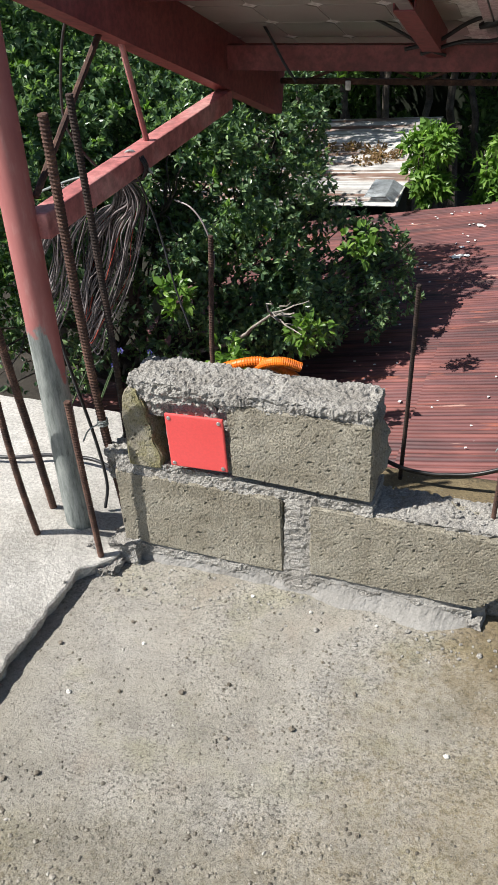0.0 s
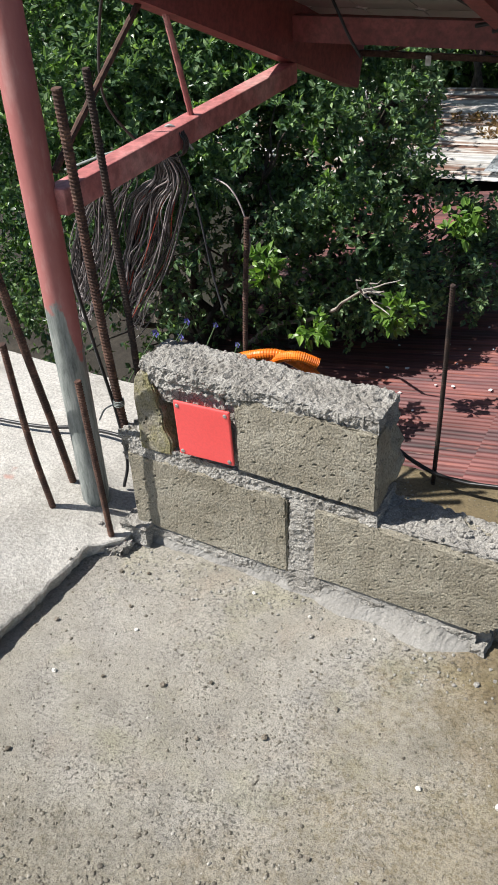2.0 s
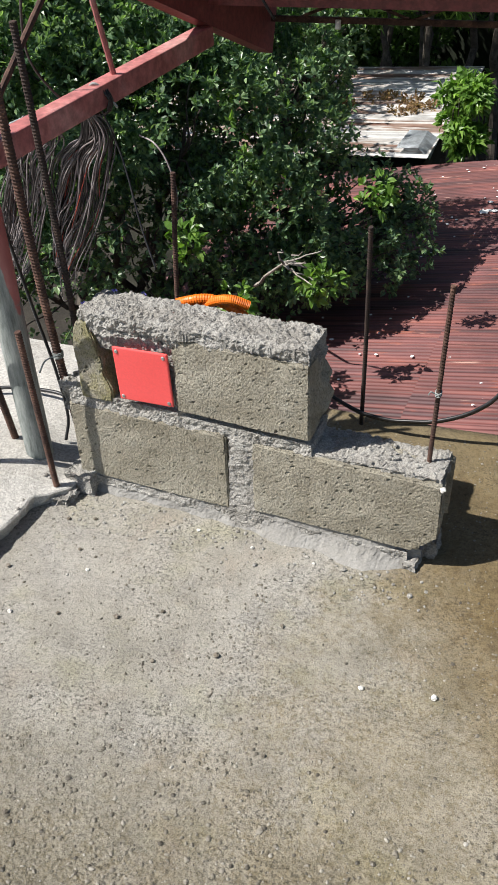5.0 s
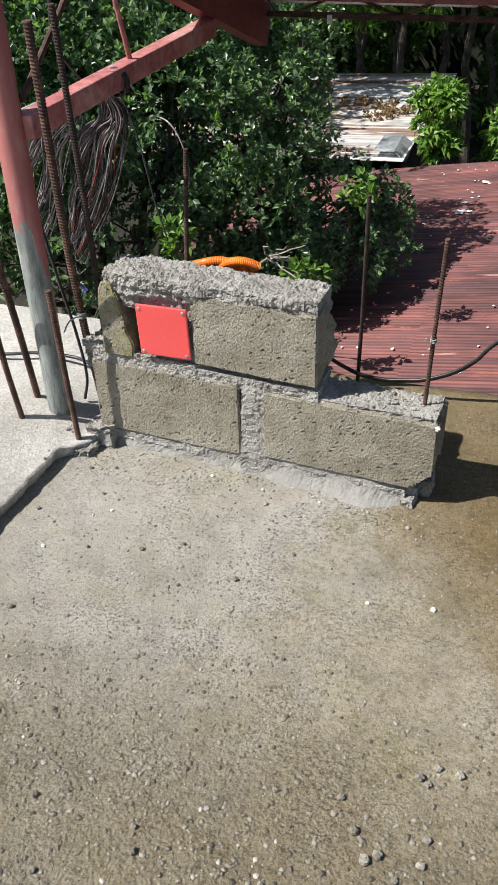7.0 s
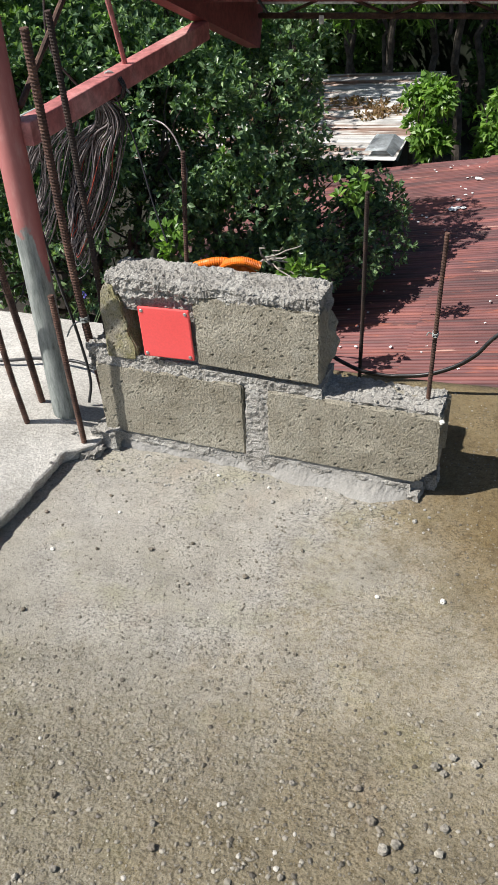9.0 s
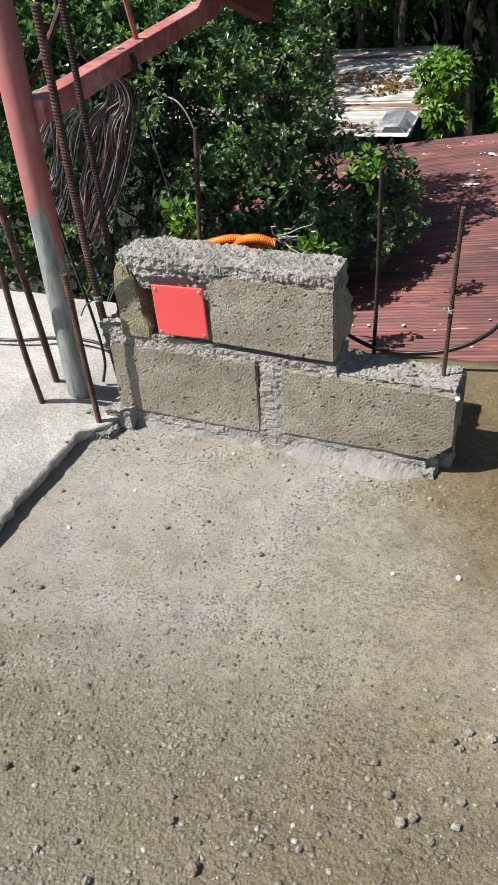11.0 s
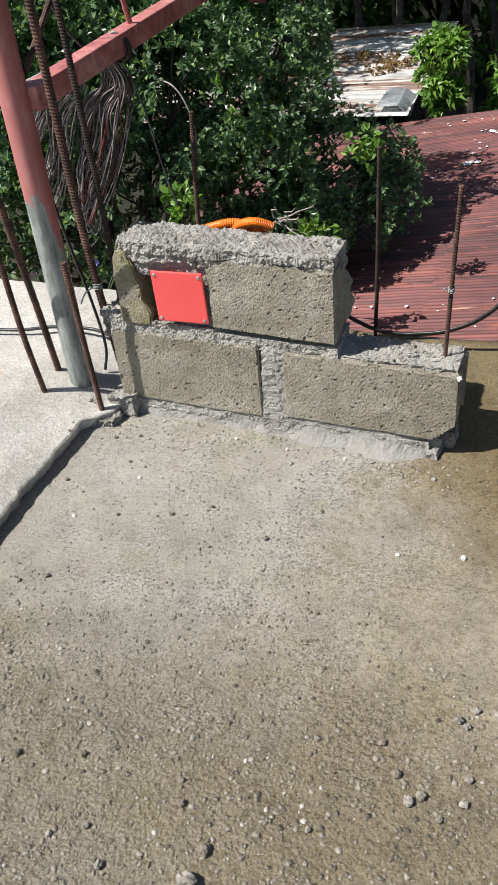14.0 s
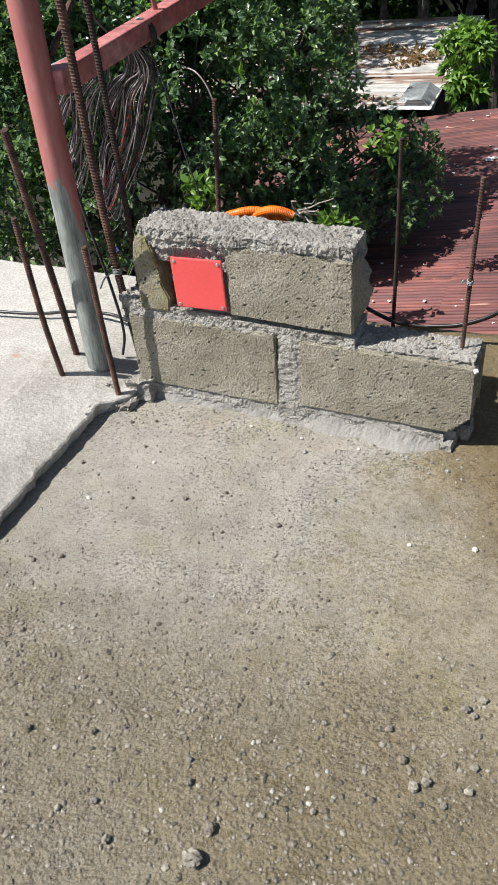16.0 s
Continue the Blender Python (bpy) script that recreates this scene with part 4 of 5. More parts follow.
def grit():
    rng = random.Random(5)
    bm_verts, faces = [], []
    ico = bmesh.new()
    bmesh.ops.create_icosphere(ico, subdivisions=1, radius=1.0)
    base = [v.co.copy() for v in ico.verts]
    tri = [[v.index for v in f.verts] for f in ico.faces]
    ico.free()
    count = 0
    while count < 26000:
        x, y = rng.uniform(-0.08, 2.0), rng.uniform(-1.25, 0.5)
        near = min(max((-0.45 - y) / 0.35, 0), 1)
        if 0.0 < y < 0.12 and x < 0.87:
            continue
        dens = 0.42 + 0.58 * near
        if noise.noise(Vector((x * 3, y * 3, 9))) < -0.05 and near < 0.3:
            dens *= 0.5
        dens += 0.8 * math.exp(-((x - 0.42) ** 2 + (y + 0.36) ** 2) / 0.03)
        if rng.random() > dens:
            continue
        r = 0.0007 + 0.0012 * rng.random() ** 2 + (0.0032 * rng.random() ** 5) * (0.7 + 0.6 * near)
        z = floor_height(x, y) + r * 0.15
        k = len(bm_verts)
        a, sx, sy = rng.uniform(0, 6.28), rng.uniform(0.7, 1.4), rng.uniform(0.7, 1.3)
        ca, sa = math.cos(a), math.sin(a)
        for v in base:
            w = v * (r * rng.uniform(0.75, 1.2))
            px, py = w.x * sx, w.y * sy
            bm_verts.append((x + px * ca - py * sa, y + px * sa + py * ca, z + w.z * 0.7))
        faces += [(k + t[0], k + t[1], k + t[2]) for t in tri]
        count += 1
    m, nt, b = material("mixed_grit", 0.5)
    g = nt.nodes.new("ShaderNodeNewGeometry")
    nt.links.new(ramp(nt, g.outputs["Random Per Island"], [(0.0, (0.06, 0.052, 0.04)), (0.3, (0.13, 0.115, 0.088)), (0.75, (0.22, 0.20, 0.16)), (0.95, (0.29, 0.27, 0.225)), (1.0, (0.42, 0.40, 0.36))]), b.inputs["Base Color"])
    return tagged(raw("grit", bm_verts, faces, m), "loose sand and small gravel strewn over the concrete", "gravel", kind="stuff")


grit()


def crumbs():
    rng = random.Random(8)
    bm = bmesh.new()
    for i in range(170):
        x = rng.uniform(-0.09, 0.85)
        y = rng.uniform(-0.13, -0.02) if x > 0.0 else rng.uniform(-0.2, -0.03)
        r = rng.uniform(0.0015, 0.0045) * (1 if i % 9 else 1.6)
        pebble(bm, (x, y, (slab_top(x, y) if x < slab_edge(y) else floor_height(x, y)) + r * 0.3), r, rng)
    for i in range(150):
        t = rng.random()
        if t < 0.6:
            x, y, z = rng.uniform(0.05, 0.56), rng.uniform(0.0, 0.11), 0.0
            z = 0.484 - 0.022 * (x - 0.05) / 0.52
        else:
            x, y, z = rng.uniform(0.58, 0.84), rng.uniform(0.01, 0.11), 0.240
        r = rng.uniform(0.002, 0.006)
        pebble(bm, (x, y, z), r, rng)
    return tagged(part("mortar_crumbs", bm, M_MORTAR), "crumbs of grey mortar along the foot and top of the wall", "mortar", kind="stuff")


crumbs()


# ---------- red roof below ----------
def red_z(x, y):
    return -2.2 + 0.16 * (x + 1.0)


def corrugated(name, x0, x1, y0, y1, zf, mat, parent, pitch=0.05, depth=0.0055, seg=6, nx=24, thick=0.0):
    """Sheet with waves across y and its ribs along x."""
    ny = int((y1 - y0) / pitch * seg)
    verts, faces = [], []
    for j in range(ny + 1):
        y = y0 + (y1 - y0) * j / ny
        w = depth * math.sin(2 * math.pi * (y - y0) / pitch)
        for i in range(nx + 1):
            x = x0 + (x1 - x0) * i / nx
            verts.append((x, y, zf(x, y) + w + 0.006 * noise.noise(Vector((x * 1.5, y * 2.5, 2)))))
    for j in range(ny):
        for i in range(nx):
            a = j * (nx + 1) + i
            faces.append((a, a + 1, a + nx + 2, a + nx + 1))
    return raw(name, verts, faces, mat, parent, smooth=True)


house = tagged(new("house"), "low neighbouring house under a faded red corrugated roof", "house")
y = 2.6
while y < 9.4:
    y2 = min(y + 0.83, 9.42)
    corrugated("roof_sheet", -3.2, 0.15, y, y2, lambda a, b, s=y: red_z(a, b) + 0.012 * (b - s) / 0.8, M_ROOFRED, house)
    corrugated("roof_sheet", 0.0, 3.4, y, y2, lambda a, b, s=y: red_z(a, b) + 0.02 + 0.012 * (b - s) / 0.8, M_ROOFRED, house)
    y += 0.79
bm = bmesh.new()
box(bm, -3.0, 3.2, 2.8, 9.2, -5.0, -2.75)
# shade below the eaves is put into this wall's colour
part("wall", bm, M_SHADEWALL, house)
rng = random.Random(3)
nail_bm = bmesh.new()
pebble(nail_bm, (0, 0, 0), 0.012, rng, 0.5)
nail = part("roof_nail", nail_bm, M_CELLGAP, house)
nail.location = (-0.55, 3.2, red_z(-0.55, 3.2) + 0.02)
for i in range(70):
    yy = 2.9 + 6.3 * (i // 4) / 17.5 + rng.uniform(-0.05, 0.05)
    x = (-1.35, -0.11, 0.95, 1.9)[i % 4] + 0.1 * (yy - 9.0) + rng.uniform(-0.04, 0.04)
    o = new("roof_nail", nail.data)
    o.parent = house
    o.location = (x, yy, red_z(x, yy) + 0.02 + (0.02 if x > 0 else 0))
bm = bmesh.new()
for x, yy, rr in ((-0.03, 8.55, 0.05), (0.02, 8.5, 0.035), (-0.17, 7.55, 0.05), (-0.12, 7.58, 0.04), (-0.06, 7.56, 0.04), (-0.15, 7.85, 0.03), (-0.10, 8.0, 0.025), (-0.13, 8.2, 0.02)):
    pebble(bm, (x, yy, red_z(x, yy) + 0.022), rr, rng, 0.12)
for i in range(110):
    x, yy = rng.uniform(-1.2, 2.2), rng.uniform(3.2, 9.2)
    pebble(bm, (x, yy, red_z(x, yy) + 0.02), rng.uniform(0.008, 0.02), rng, 0.10)
tagged(part("fallen_leaves", bm, M_CELLGAP), "pale fallen leaves and chips scattered on the red roof", "leaves", kind="stuff")

# ---------- grey roof farther off ----------
shed = tagged(new("shed"), "shed with a rusty white corrugated roof strewn with dry leaves", "shed")


def grey_z(x, y):
    return -2.28 + 0.07 * (y - 10.3) + 0.05 * (x + 1.6)


y = 9.9
while y < 13.6:
    corrugated("roof_sheet", -6.5, -1.30, y, y + 0.84, lambda a, b, s=y: grey_z(a, b) + 0.015 * (b - s), M_ROOFGREY, shed, nx=16, seg=5)
    y += 0.80
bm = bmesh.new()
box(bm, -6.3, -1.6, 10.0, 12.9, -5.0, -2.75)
# wall colour darkened here too, in place of shade below the roof
part("wall", bm, M_SHADEWALL, shed)
bm = bmesh.new()
vs = [bm.verts.new(p) for p in ((-1.75, 10.0, -2.22), (-1.45, 10.0, -2.20), (-1.28, 10.0, -2.34), (-1.72, 10.6, -2.15), (-1.46, 10.6, -2.14), (-1.3, 10.6, -2.24))]
bm.faces.new((vs[0], vs[1], vs[4], vs[3]))
bm.faces.new((vs[1], vs[2], vs[5], vs[4]))
g = bmesh.ops.solidify(bm, geom=bm.faces[:], thickness=0.01)
part("ridge_cap", bm, M_ROOFCAP, shed, "bent bright sheet-metal cap")
bm = bmesh.new()
box(bm, -1.30, -1.22, 10.78, 12.9, -2.75, -2.22, 0.01)
part("side_board", bm, M_BARK, shed, "dark weathered side board")


# ---------- leaves ----------
def leaf_cloud(name, blobs, count, size, mat, seed, droop=0.25, parent=None, fill=0.35, aspect=0.42, sprig=5, gaps=-0.34, thin=()):
    """Leaves in sprigs inside uneven blobs (x, y, z, radius)."""
    rng = np.random.default_rng(seed)
    vol = np.array([b[3] ** 2.3 * (0.3 if k in thin else 1.0) for k, b in enumerate(blobs)])
    pick = rng.choice(len(blobs), count // sprig, p=vol / vol.sum())
    B = np.array(blobs)[pick]
    d = rng.normal(size=(len(pick), 3))
    d /= np.linalg.norm(d, axis=1)[:, None]
    rad = np.where(rng.random(len(pick)) < fill, rng.random(len(pick)) ** 0.5, rng.uniform(0.8, 1.12, len(pick)))
    c = B[:, :3] + d * (B[:, 3] * rad)[:, None]
    keep = np.array([noise.noise(Vector(p) * 2.1) + 0.6 * noise.noise(Vector(p) * 5.5) > gaps for p in c])
    c, d = c[keep], d[keep]
    c, d = np.repeat(c, sprig, 0), np.repeat(d, sprig, 0)
    n = len(c)
    ax = rng.normal(size=(n, 3)) * 0.8 + d * 0.7 + np.array([0, 0, 0.15])
    ax /= np.linalg.norm(ax, axis=1)[:, None]
    up = rng.normal(size=(n, 3)) * 0.62 + np.array([-0.2, -0.2, 0.75]) + d * 0.5
    side = np.cross(ax, up)
    side /= np.linalg.norm(side, axis=1)[:, None] + 1e-9
    nor = np.cross(side, ax)
    L = size * rng.uniform(0.6, 1.25, n)[:, None]
    W = L * aspect * rng.uniform(0.8, 1.2, n)[:, None]
    p0 = c + ax * L * 0.15
    mid = p0 + ax * L * 0.5 - nor * L * 0.05
    tip = p0 + ax * L - nor * L * droop * rng.uniform(0.3, 1.2, n)[:, None]
    a1, a2 = p0 + ax * L * 0.3 + side * W * 0.46 + nor * W * 0.14, p0 + ax * L * 0.68 + side * W * 0.42 + nor * W * 0.1
    b1, b2 = p0 + ax * L * 0.3 - side * W * 0.46 + nor * W * 0.14, p0 + ax * L * 0.68 - side * W * 0.42 + nor * W * 0.1
    verts = np.stack([p0, a1, a2, tip, b2, b1, mid], 1).reshape(-1, 3)
    i = np.arange(n)[:, None] * 7
    quads = np.concatenate([i + np.array([[0, 1, 2, 6]]), i + np.array([[6, 2, 3, 4]]), i + np.array([[0, 6, 4, 5]])], 0)
    me = bpy.data.meshes.new(name)
    me.from_pydata(verts.tolist(), [], quads.tolist())
    me.materials.append(mat)
    ob = new(name, me)
    if parent:
        ob.parent = parent
    return ob


def limb(bm, a, b, r0, r1, rng, wander=0.12, n=9):
    a, b = Vector(a), Vector(b)
    pts = [a.lerp(b, i / n) + Vector((rng.uniform(-1, 1), rng.uniform(-1, 1), rng.uniform(-0.4, 0.4))) * wander * math.sin(math.pi * i / n) for i in range(n + 1)]
    tube(bm, pts, r0, 8, radii=[r0 + (r1 - r0) * i / n for i in range(n + 1)])
    return pts


# lobes of the crown: place and radius
UPPER_LOBES = [(-3.88, 3.81, -0.4, 1.38), (-4.04, 4.63, 0.49, 1.26), (-3.46, 4.99, 0.02, 1.15), (-2.45, 5.9, 0.36, 0.86), (-2.59, 5.22, -0.11, 0.98), (-2.91, 4.19, -0.42, 0.82), (-2.06, 4.6, -0.52, 0.72), (-1.88, 5.52, -0.29, 0.69), (-1.42, 4.54, -0.59, 0.64), (-1.16, 4.76, -0.95, 0.38), (-1.14, 5.13, 0.01, 0.32), (-1.23, 5.07, -0.2, 0.3)]
LOWER_LOBES = [(-2.6, 3.25, -0.98, 0.69), (-3.26, 3.92, -1.69, 0.69), (-2.01, 3.77, -1.01, 0.63), (-2.57, 4.72, -1.92, 0.52), (-1.24, 4.07, -1.06, 0.51), (-0.87, 4.89, -1.16, 0.45), (-2.09, 4.72, -1.74, 0.4), (-1.35, 4.49, -1.37, 0.34), (-1.37, 4.6, -1.7, 0.32), (-0.92, 5.19, -1.16, 0.3), (-0.49, 5.06, -1.29, 0.28), (-0.97, 4.19, -1.35, 0.28), (-0.55, 4.62, -1.45, 0.26), (-0.76, 4.4, -1.29, 0.23), (-0.36, 4.92, -1.42, 0.23), (-0.92, 4.71, -1.64, 0.21), (-0.49, 5.25, -1.11, 0.2), (-0.3, 5.13, -1.21, 0.17)]
EYE = Vector((0.97, -1.45, 1.28))


def farther(b, k=1.10):
    if b[0] < -2.05 or b[2] < -1.5:
        return b
    p = EYE + (Vector(b[:3]) - EYE) * k
    return (p.x, p.y, p.z, b[3] * k * 0.97)


BLOBS = [farther(b) for b in UPPER_LOBES + LOWER_LOBES]
tree = tagged(new("tree"), "dense dark green citrus tree with glossy leaves beside the deck", "tree")
rng = random.Random(21)
bm = bmesh.new()
TRUNK = Vector((-3.1, 5.2, -5.0))
top = Vector((-2.9, 5.2, -2.7))
limb(bm, TRUNK, top, 0.16, 0.11, rng)
part("trunk", bm, M_BARK, tree)
for b in BLOBS:
    bm = bmesh.new()
    p = Vector(b[:3])
    pts = limb(bm, top + Vector((rng.uniform(-0.1, 0.1), rng.uniform(-0.1, 0.1), rng.uniform(-0.5, 0.1))), p, 0.05, 0.014, rng, 0.2)
    for k in range(7):
        d = Vector((rng.gauss(0, 1), rng.gauss(0, 1), rng.gauss(0, 1))).normalized() * b[3] * 0.95
        limb(bm, pts[-2 - k % 3], p + d, 0.011, 0.003, rng, 0.08, 5)
    part("limb", bm, M_BARK, tree)
SPARSE = {12, 13, 14, 15, 18}
leaf_cloud("crown", BLOBS, 225000, 0.054, M_LEAF, 4, parent=tree, fill=0.28, aspect=0.52, sprig=7, gaps=-0.10, thin=SPARSE)
leaf_cloud("young_leaves", BLOBS[:12], 12000, 0.06, M_LEAFLIGHT, 9, parent=tree, fill=0.0, aspect=0.5, sprig=9, gaps=0.12)["label"] = "bright young leaf tips"
for i, b in enumerate([(-0.67, 3.76, -1.24, 0.13), (-1.14, 3.35, -1.25, 0.11), (-1.48, 3.38, -0.89, 0.1), (-0.49, 4.44, -0.82, 0.12)]):
    leaf_cloud("young_leaves", [b], 120, 0.07, M_LEAFLIGHT, 60 + i, parent=tree, fill=0.6, aspect=0.5)["label"] = "bright young leaf tips"
bm = bmesh.new()
tw = Vector((-0.95, 3.75, -1.08))
limb(bm, top, tw - Vector((0.0, 0, 0.05)), 0.03, 0.008, rng, 0.15)
for k in range(8):
    e = tw + Vector((rng.uniform(0.02, 0.30), rng.uniform(-0.2, 0.1), rng.uniform(-0.12, 0.16)))
    limb(bm, tw - Vector((0.0, 0, 0.05)), e, 0.008, 0.003, rng, 0.04, 5)
part("dry_twig", bm, M_TWIG, tree, "bare pale dry twig")

# bright broad-leaved shrubs beyond the red roof
for i, (x, y, z, s) in enumerate(((-0.92, 9.95, -1.55, 0.52), (-0.05, 10.1, -1.75, 0.5), (0.75, 9.9, -1.2, 0.8))):
    shrub = tagged(new("shrub"), "bright green broad-leaved shrub beyond the red roof", "shrub", "shrubs beyond the roof")
    bm = bmesh.new()
    for k in range(5):
        limb(bm, (x, y + 0.3, -5.0), (x + rng.uniform(-0.3, 0.3), y + rng.uniform(-0.2, 0.2), z + rng.uniform(-0.3, 0.3)), 0.016, 0.008, rng, 0.1)
    part("stem", bm, M_BARK, shrub)
    bl = [(x + rng.uniform(-0.46, 0.46) * s, y + rng.uniform(-0.3, 0.3) * s, z + rng.uniform(-1.1, 0.5) * s, rng.uniform(0.10, 0.2) * s) for k in range(18)]
    leaf_cloud("crown", bl, 2600 if i < 2 else 9000, 0.15 if i < 2 else 0.07, M_LEAFLIGHT, 30 + i, parent=shrub, fill=0.5, aspect=0.36, droop=0.55, sprig=9, gaps=-0.2)


def dry_litter():
    rng = np.random.default_rng(6)
    bl = []
    for k in range(60):
        x, y = rng.uniform(-4.2, -1.6), rng.normal(11.9, 0.25)
        bl.append((x, y, grey_z(x, y) + 0.0, 0.09))
    ob = leaf_cloud("leaf_litter", bl, 3200, 0.075, M_DRYLEAF, 8, fill=1.0)
    return tagged(ob, "brown dry leaves lying on the shed roof", "leaves", kind="stuff")


dry_litter()

# ---------- trees to the left, mostly unseen, added to shade the shed ---
rng = random.Random(41)
for i, (x, y, z) in enumerate(((-5.2, 11.6, 1.4), (-6.6, 12.6, 2.2), (-3.9, 12.5, 2.6), (-6.0, 9.2, 0.8), (-4.6, 8.0, 0.4))):
    st = tagged(new("tree"), "dark leafy tree, mostly unseen behind the citrus tree, added for shade", "tree", "trees beside the shed")
    bm = bmesh.new()
    limb(bm, (x - 0.6, y, -5.0), (x, y, z), 0.14, 0.05, rng, 0.2, 12)
    part("trunk", bm, M_BARK, st)
    bl = [(x + rng.uniform(-1.0, 1.0), y + rng.uniform(-1.0, 1.0), z + rng.uniform(-0.9, 0.8), rng.uniform(0.45, 0.8)) for k in range(8)]
    leaf_cloud("crown", bl, 4200, 0.12, M_LEAF, 140 + i, parent=st, fill=0.5, gaps=0.08)

# ---------- woods behind ----------
rng = random.Random(77)
for i in range(16):
    x = -9 + i * 0.85 + rng.uniform(-0.3, 0.3)
    yy = rng.uniform(17.0, 22.0)
    wt = tagged(new("tree"), "slender dark trunk under a shading canopy in the woods behind", "tree", "trees of the woods behind")
    bm = bmesh.new()
    limb(bm, (x, yy, -5.0), (x + rng.uniform(-0.8, 0.8), yy, 2.5), rng.uniform(0.05, 0.11), 0.04, rng, 0.35, 12)
    for k in range(3):
        limb(bm, (x, yy, rng.uniform(-2.5, 0)), (x + rng.uniform(-1.6, 1.6), yy + rng.uniform(-1, 1), rng.uniform(0, 2.5)), 0.05, 0.02, rng, 0.2)
    part("trunk", bm, M_BARK, wt)
    bl = [(x + rng.uniform(-1.3, 1.3), yy + rng.uniform(-1.6, 1.2), rng.uniform(0.9, 3.6), rng.uniform(0.6, 1.1)) for k in range(7)]
    leaf_cloud("crown", bl, 2600, 0.2, M_LEAFFAR, 50 + i, parent=wt, fill=0.5)
# tall trees in front of them; unseen crowns added to shade the woods and the back of the shed
rng = random.Random(78)
for i, (x, y, z) in enumerate(((-12.0, 15.0, 3.6), (-9.6, 14.2, 3.4), (-7.6, 15.4, 3.8), (-5.6, 14.6, 3.6), (-3.6, 15.6, 3.9), (-1.4, 15.2, 3.7), (0.8, 15.6, 3.6), (-6.6, 10.6, 3.2), (-8.6, 11.4, 3.3))):
    ct = tagged(new("tree"), "tall dark tree with an unseen crown added for shade", "tree", "tall trees before the woods")
    bm = bmesh.new()
    foot = Vector((x + rng.uniform(-0.5, 0.5), y + 1.2, -5.0))
    fork = Vector((x, y + 0.4, rng.uniform(-2.2, -0.8)))
    limb(bm, foot, fork, rng.uniform(0.07, 0.11), 0.06, rng, 0.15, 10)
    for k in range(3):
        limb(bm, fork, (x + rng.uniform(-1.2, 1.2), y + rng.uniform(-0.8, 0.8), z), 0.05, 0.02, rng, 0.2, 8)
    part("trunk", bm, M_BARK, ct)
    bl = [(x + rng.uniform(-1.5, 1.5), y + rng.uniform(-1.5, 1.5), z + rng.uniform(-0.6, 1.2), rng.uniform(0.6, 1.0)) for k in range(9)]
    leaf_cloud("crown", bl, 3600 if i < 7 else 2000, 0.26 if i < 7 else 0.2, M_LEAFFAR, 160 + i, parent=ct, fill=0.6, gaps=-0.25 if i < 7 else 0.05)
mango = tagged(new("tree"), "tree with long drooping bright green leaves behind the shed", "tree")
bm = bmesh.new()
limb(bm, (-2.4, 14.6, -5.0), (-2.3, 14.4, -0.2), 0.09, 0.05, rng, 0.12, 10)
tips = [(-1.75, 13.5, -0.95), (-1.45, 13.4, -0.6), (-2.7, 13.5, -1.0), (-3.2, 13.4, -0.95), (-3.9, 13.6, -0.85), (-2.2, 13.3, -0.6), (-3.5, 13.3, -0.4), (-1.0, 13.5, -0.3), (-2.9, 13.2, -0.2), (-0.5, 13.4, -0.7), (-4.4, 13.4, -0.5), (-1.9, 13.2, 0.1)]
for p in tips:
    limb(bm, (-2.3, 14.4, -0.3), p, 0.03, 0.008, rng, 0.12, 6)
part("trunk", bm, M_BARK, mango)
leaf_cloud("crown", [(*p, 0.22) for p in tips], 1320, 0.24, M_LEAFLIGHT, 300, parent=mango, fill=0.6, aspect=0.22, droop=0.9, sprig=10, gaps=-2)
under = []
for k in range(150):
    under.append((rng.uniform(-14, 6), rng.uniform(20.0, 26.0), rng.uniform(-5.0, 2.5), rng.uniform(0.6, 1.1)))
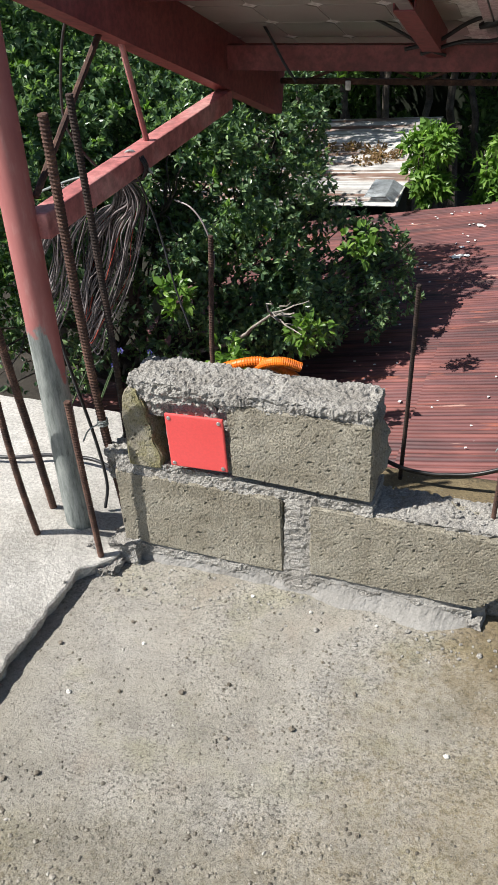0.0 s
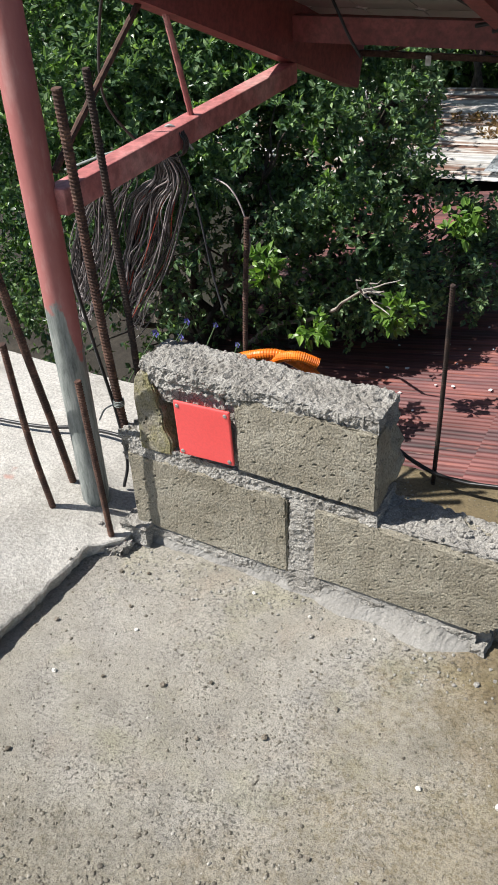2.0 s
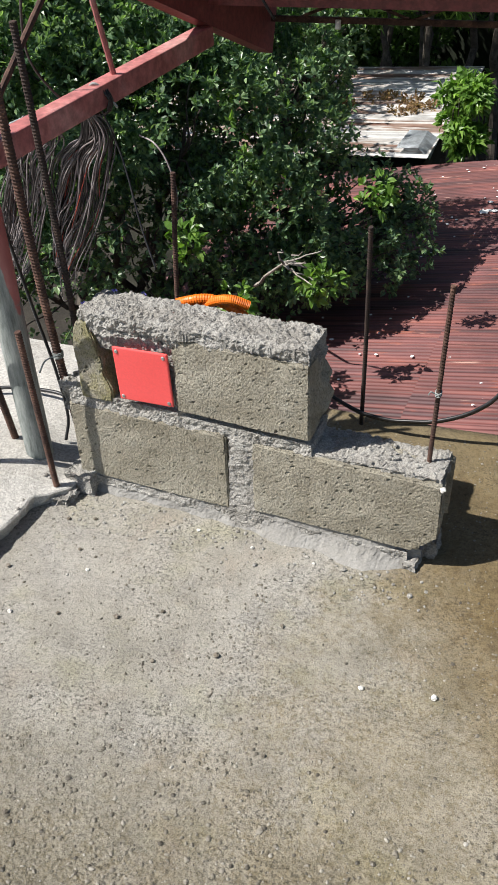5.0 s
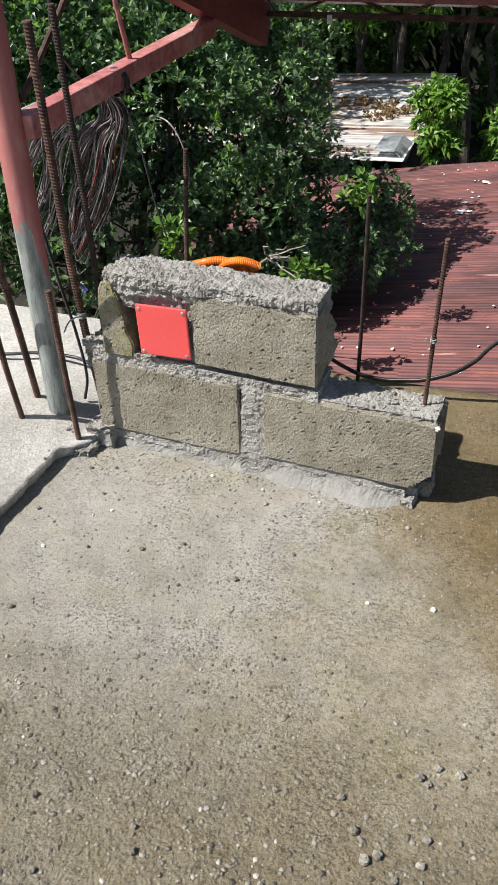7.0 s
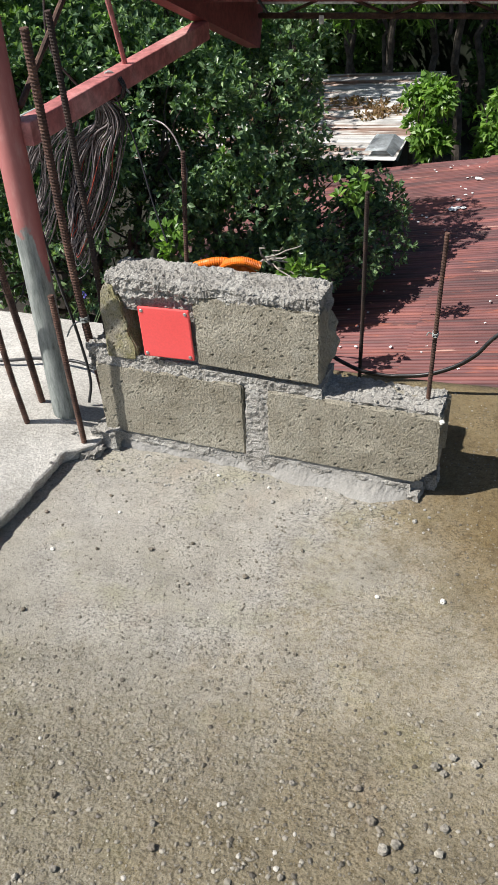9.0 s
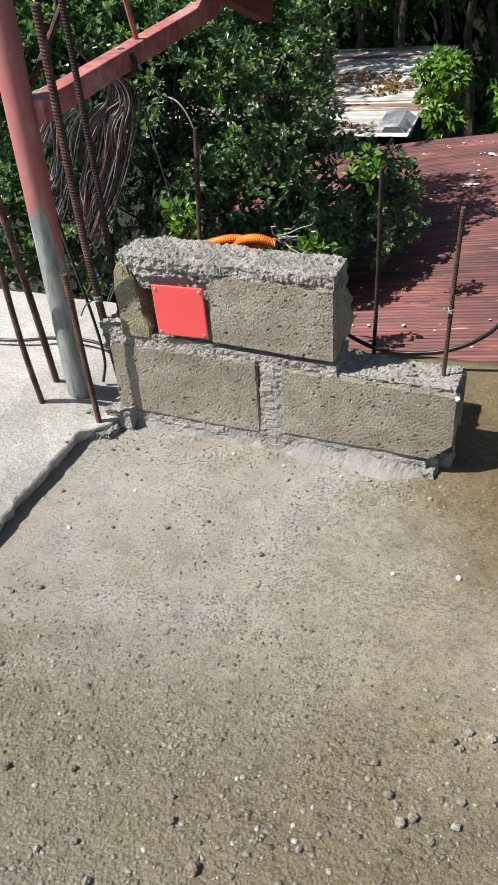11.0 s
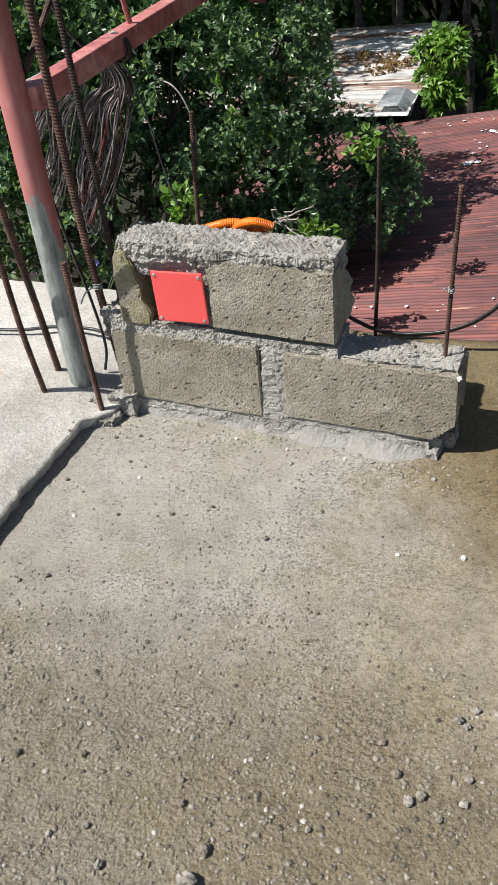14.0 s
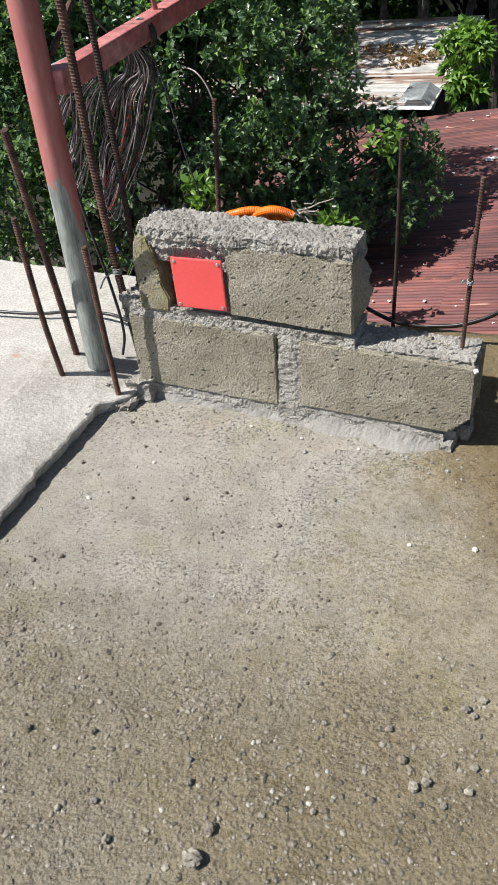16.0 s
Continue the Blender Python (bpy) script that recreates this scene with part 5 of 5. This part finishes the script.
tagged(leaf_cloud("far_woods", under, 60000, 0.24, M_LEAFFAR, 91, fill=0.7, gaps=-0.6), "dark undergrowth of the woods behind the sheds", "woods", kind="stuff")
# flat sheet painted near black in place of deep woodland shade
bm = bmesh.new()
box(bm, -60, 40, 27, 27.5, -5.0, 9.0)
tagged(part("backdrop", bm, M_WOODSHADE), "near-black sheet standing in for the shade deep in the woods", "woods", kind="structure")



# ---------- violet flowers below the slab edge ----------
M_VIOLET = two_scale("violet_petal", (0.16, 0.15, 0.55), (0.28, 0.27, 0.72), (0.5, 0.5, 0.85), 18, 60, 0.5, 0.2, 0.003, 60)
M_STEM = two_scale("green_stem", (0.03, 0.06, 0.02), (0.05, 0.09, 0.03), (0.08, 0.12, 0.04), 18, 60, 0.6, 0.2, 0.003, 60)
vine = tagged(new("flowering_vine"), "trailing green vine with small violet flowers below the slab", "vine")
rng = random.Random(15)
for i, (x, y, z, r) in enumerate(((-0.84, 1.5, -0.29, 0.016), (-0.70, 1.5, -0.28, 0.013), (-0.88, 1.5, -0.37, 0.017), (-0.95, 1.42, -0.33, 0.018), (-0.60, 1.5, -0.35, 0.013))):
    bm = bmesh.new()
    tube(bm, curve_pts([(-0.6 - 0.05 * i, 0.40, -0.55), (-0.65 - 0.04 * i, 0.8, -0.48), (x + 0.05, y - 0.3, z - 0.08), (x, y, z)], 8), 0.003, 6)
    part("stem", bm, M_STEM, vine, smooth=True)
    bm = bmesh.new()
    for k in range(5):
        a0 = 2 * math.pi * k / 5 + rng.uniform(-0.2, 0.2)
        c, t = Vector((x, y, z)), Vector((math.cos(a0), -0.35, math.sin(a0)))
        sd = Vector((-math.sin(a0), 0, math.cos(a0)))
        ring = [c, c + t * r * 0.55 + sd * r * 0.42, c + t * r + sd * r * 0.2, c + t * r * 1.08, c + t * r - sd * r * 0.2, c + t * r * 0.55 - sd * r * 0.42]
        vs = [bm.verts.new(p) for p in ring]
        bm.faces.new(vs)
    bmesh.ops.solidify(bm, geom=bm.faces[:], thickness=0.0008)
    part("flower", bm, M_VIOLET, vine, "small violet flower")
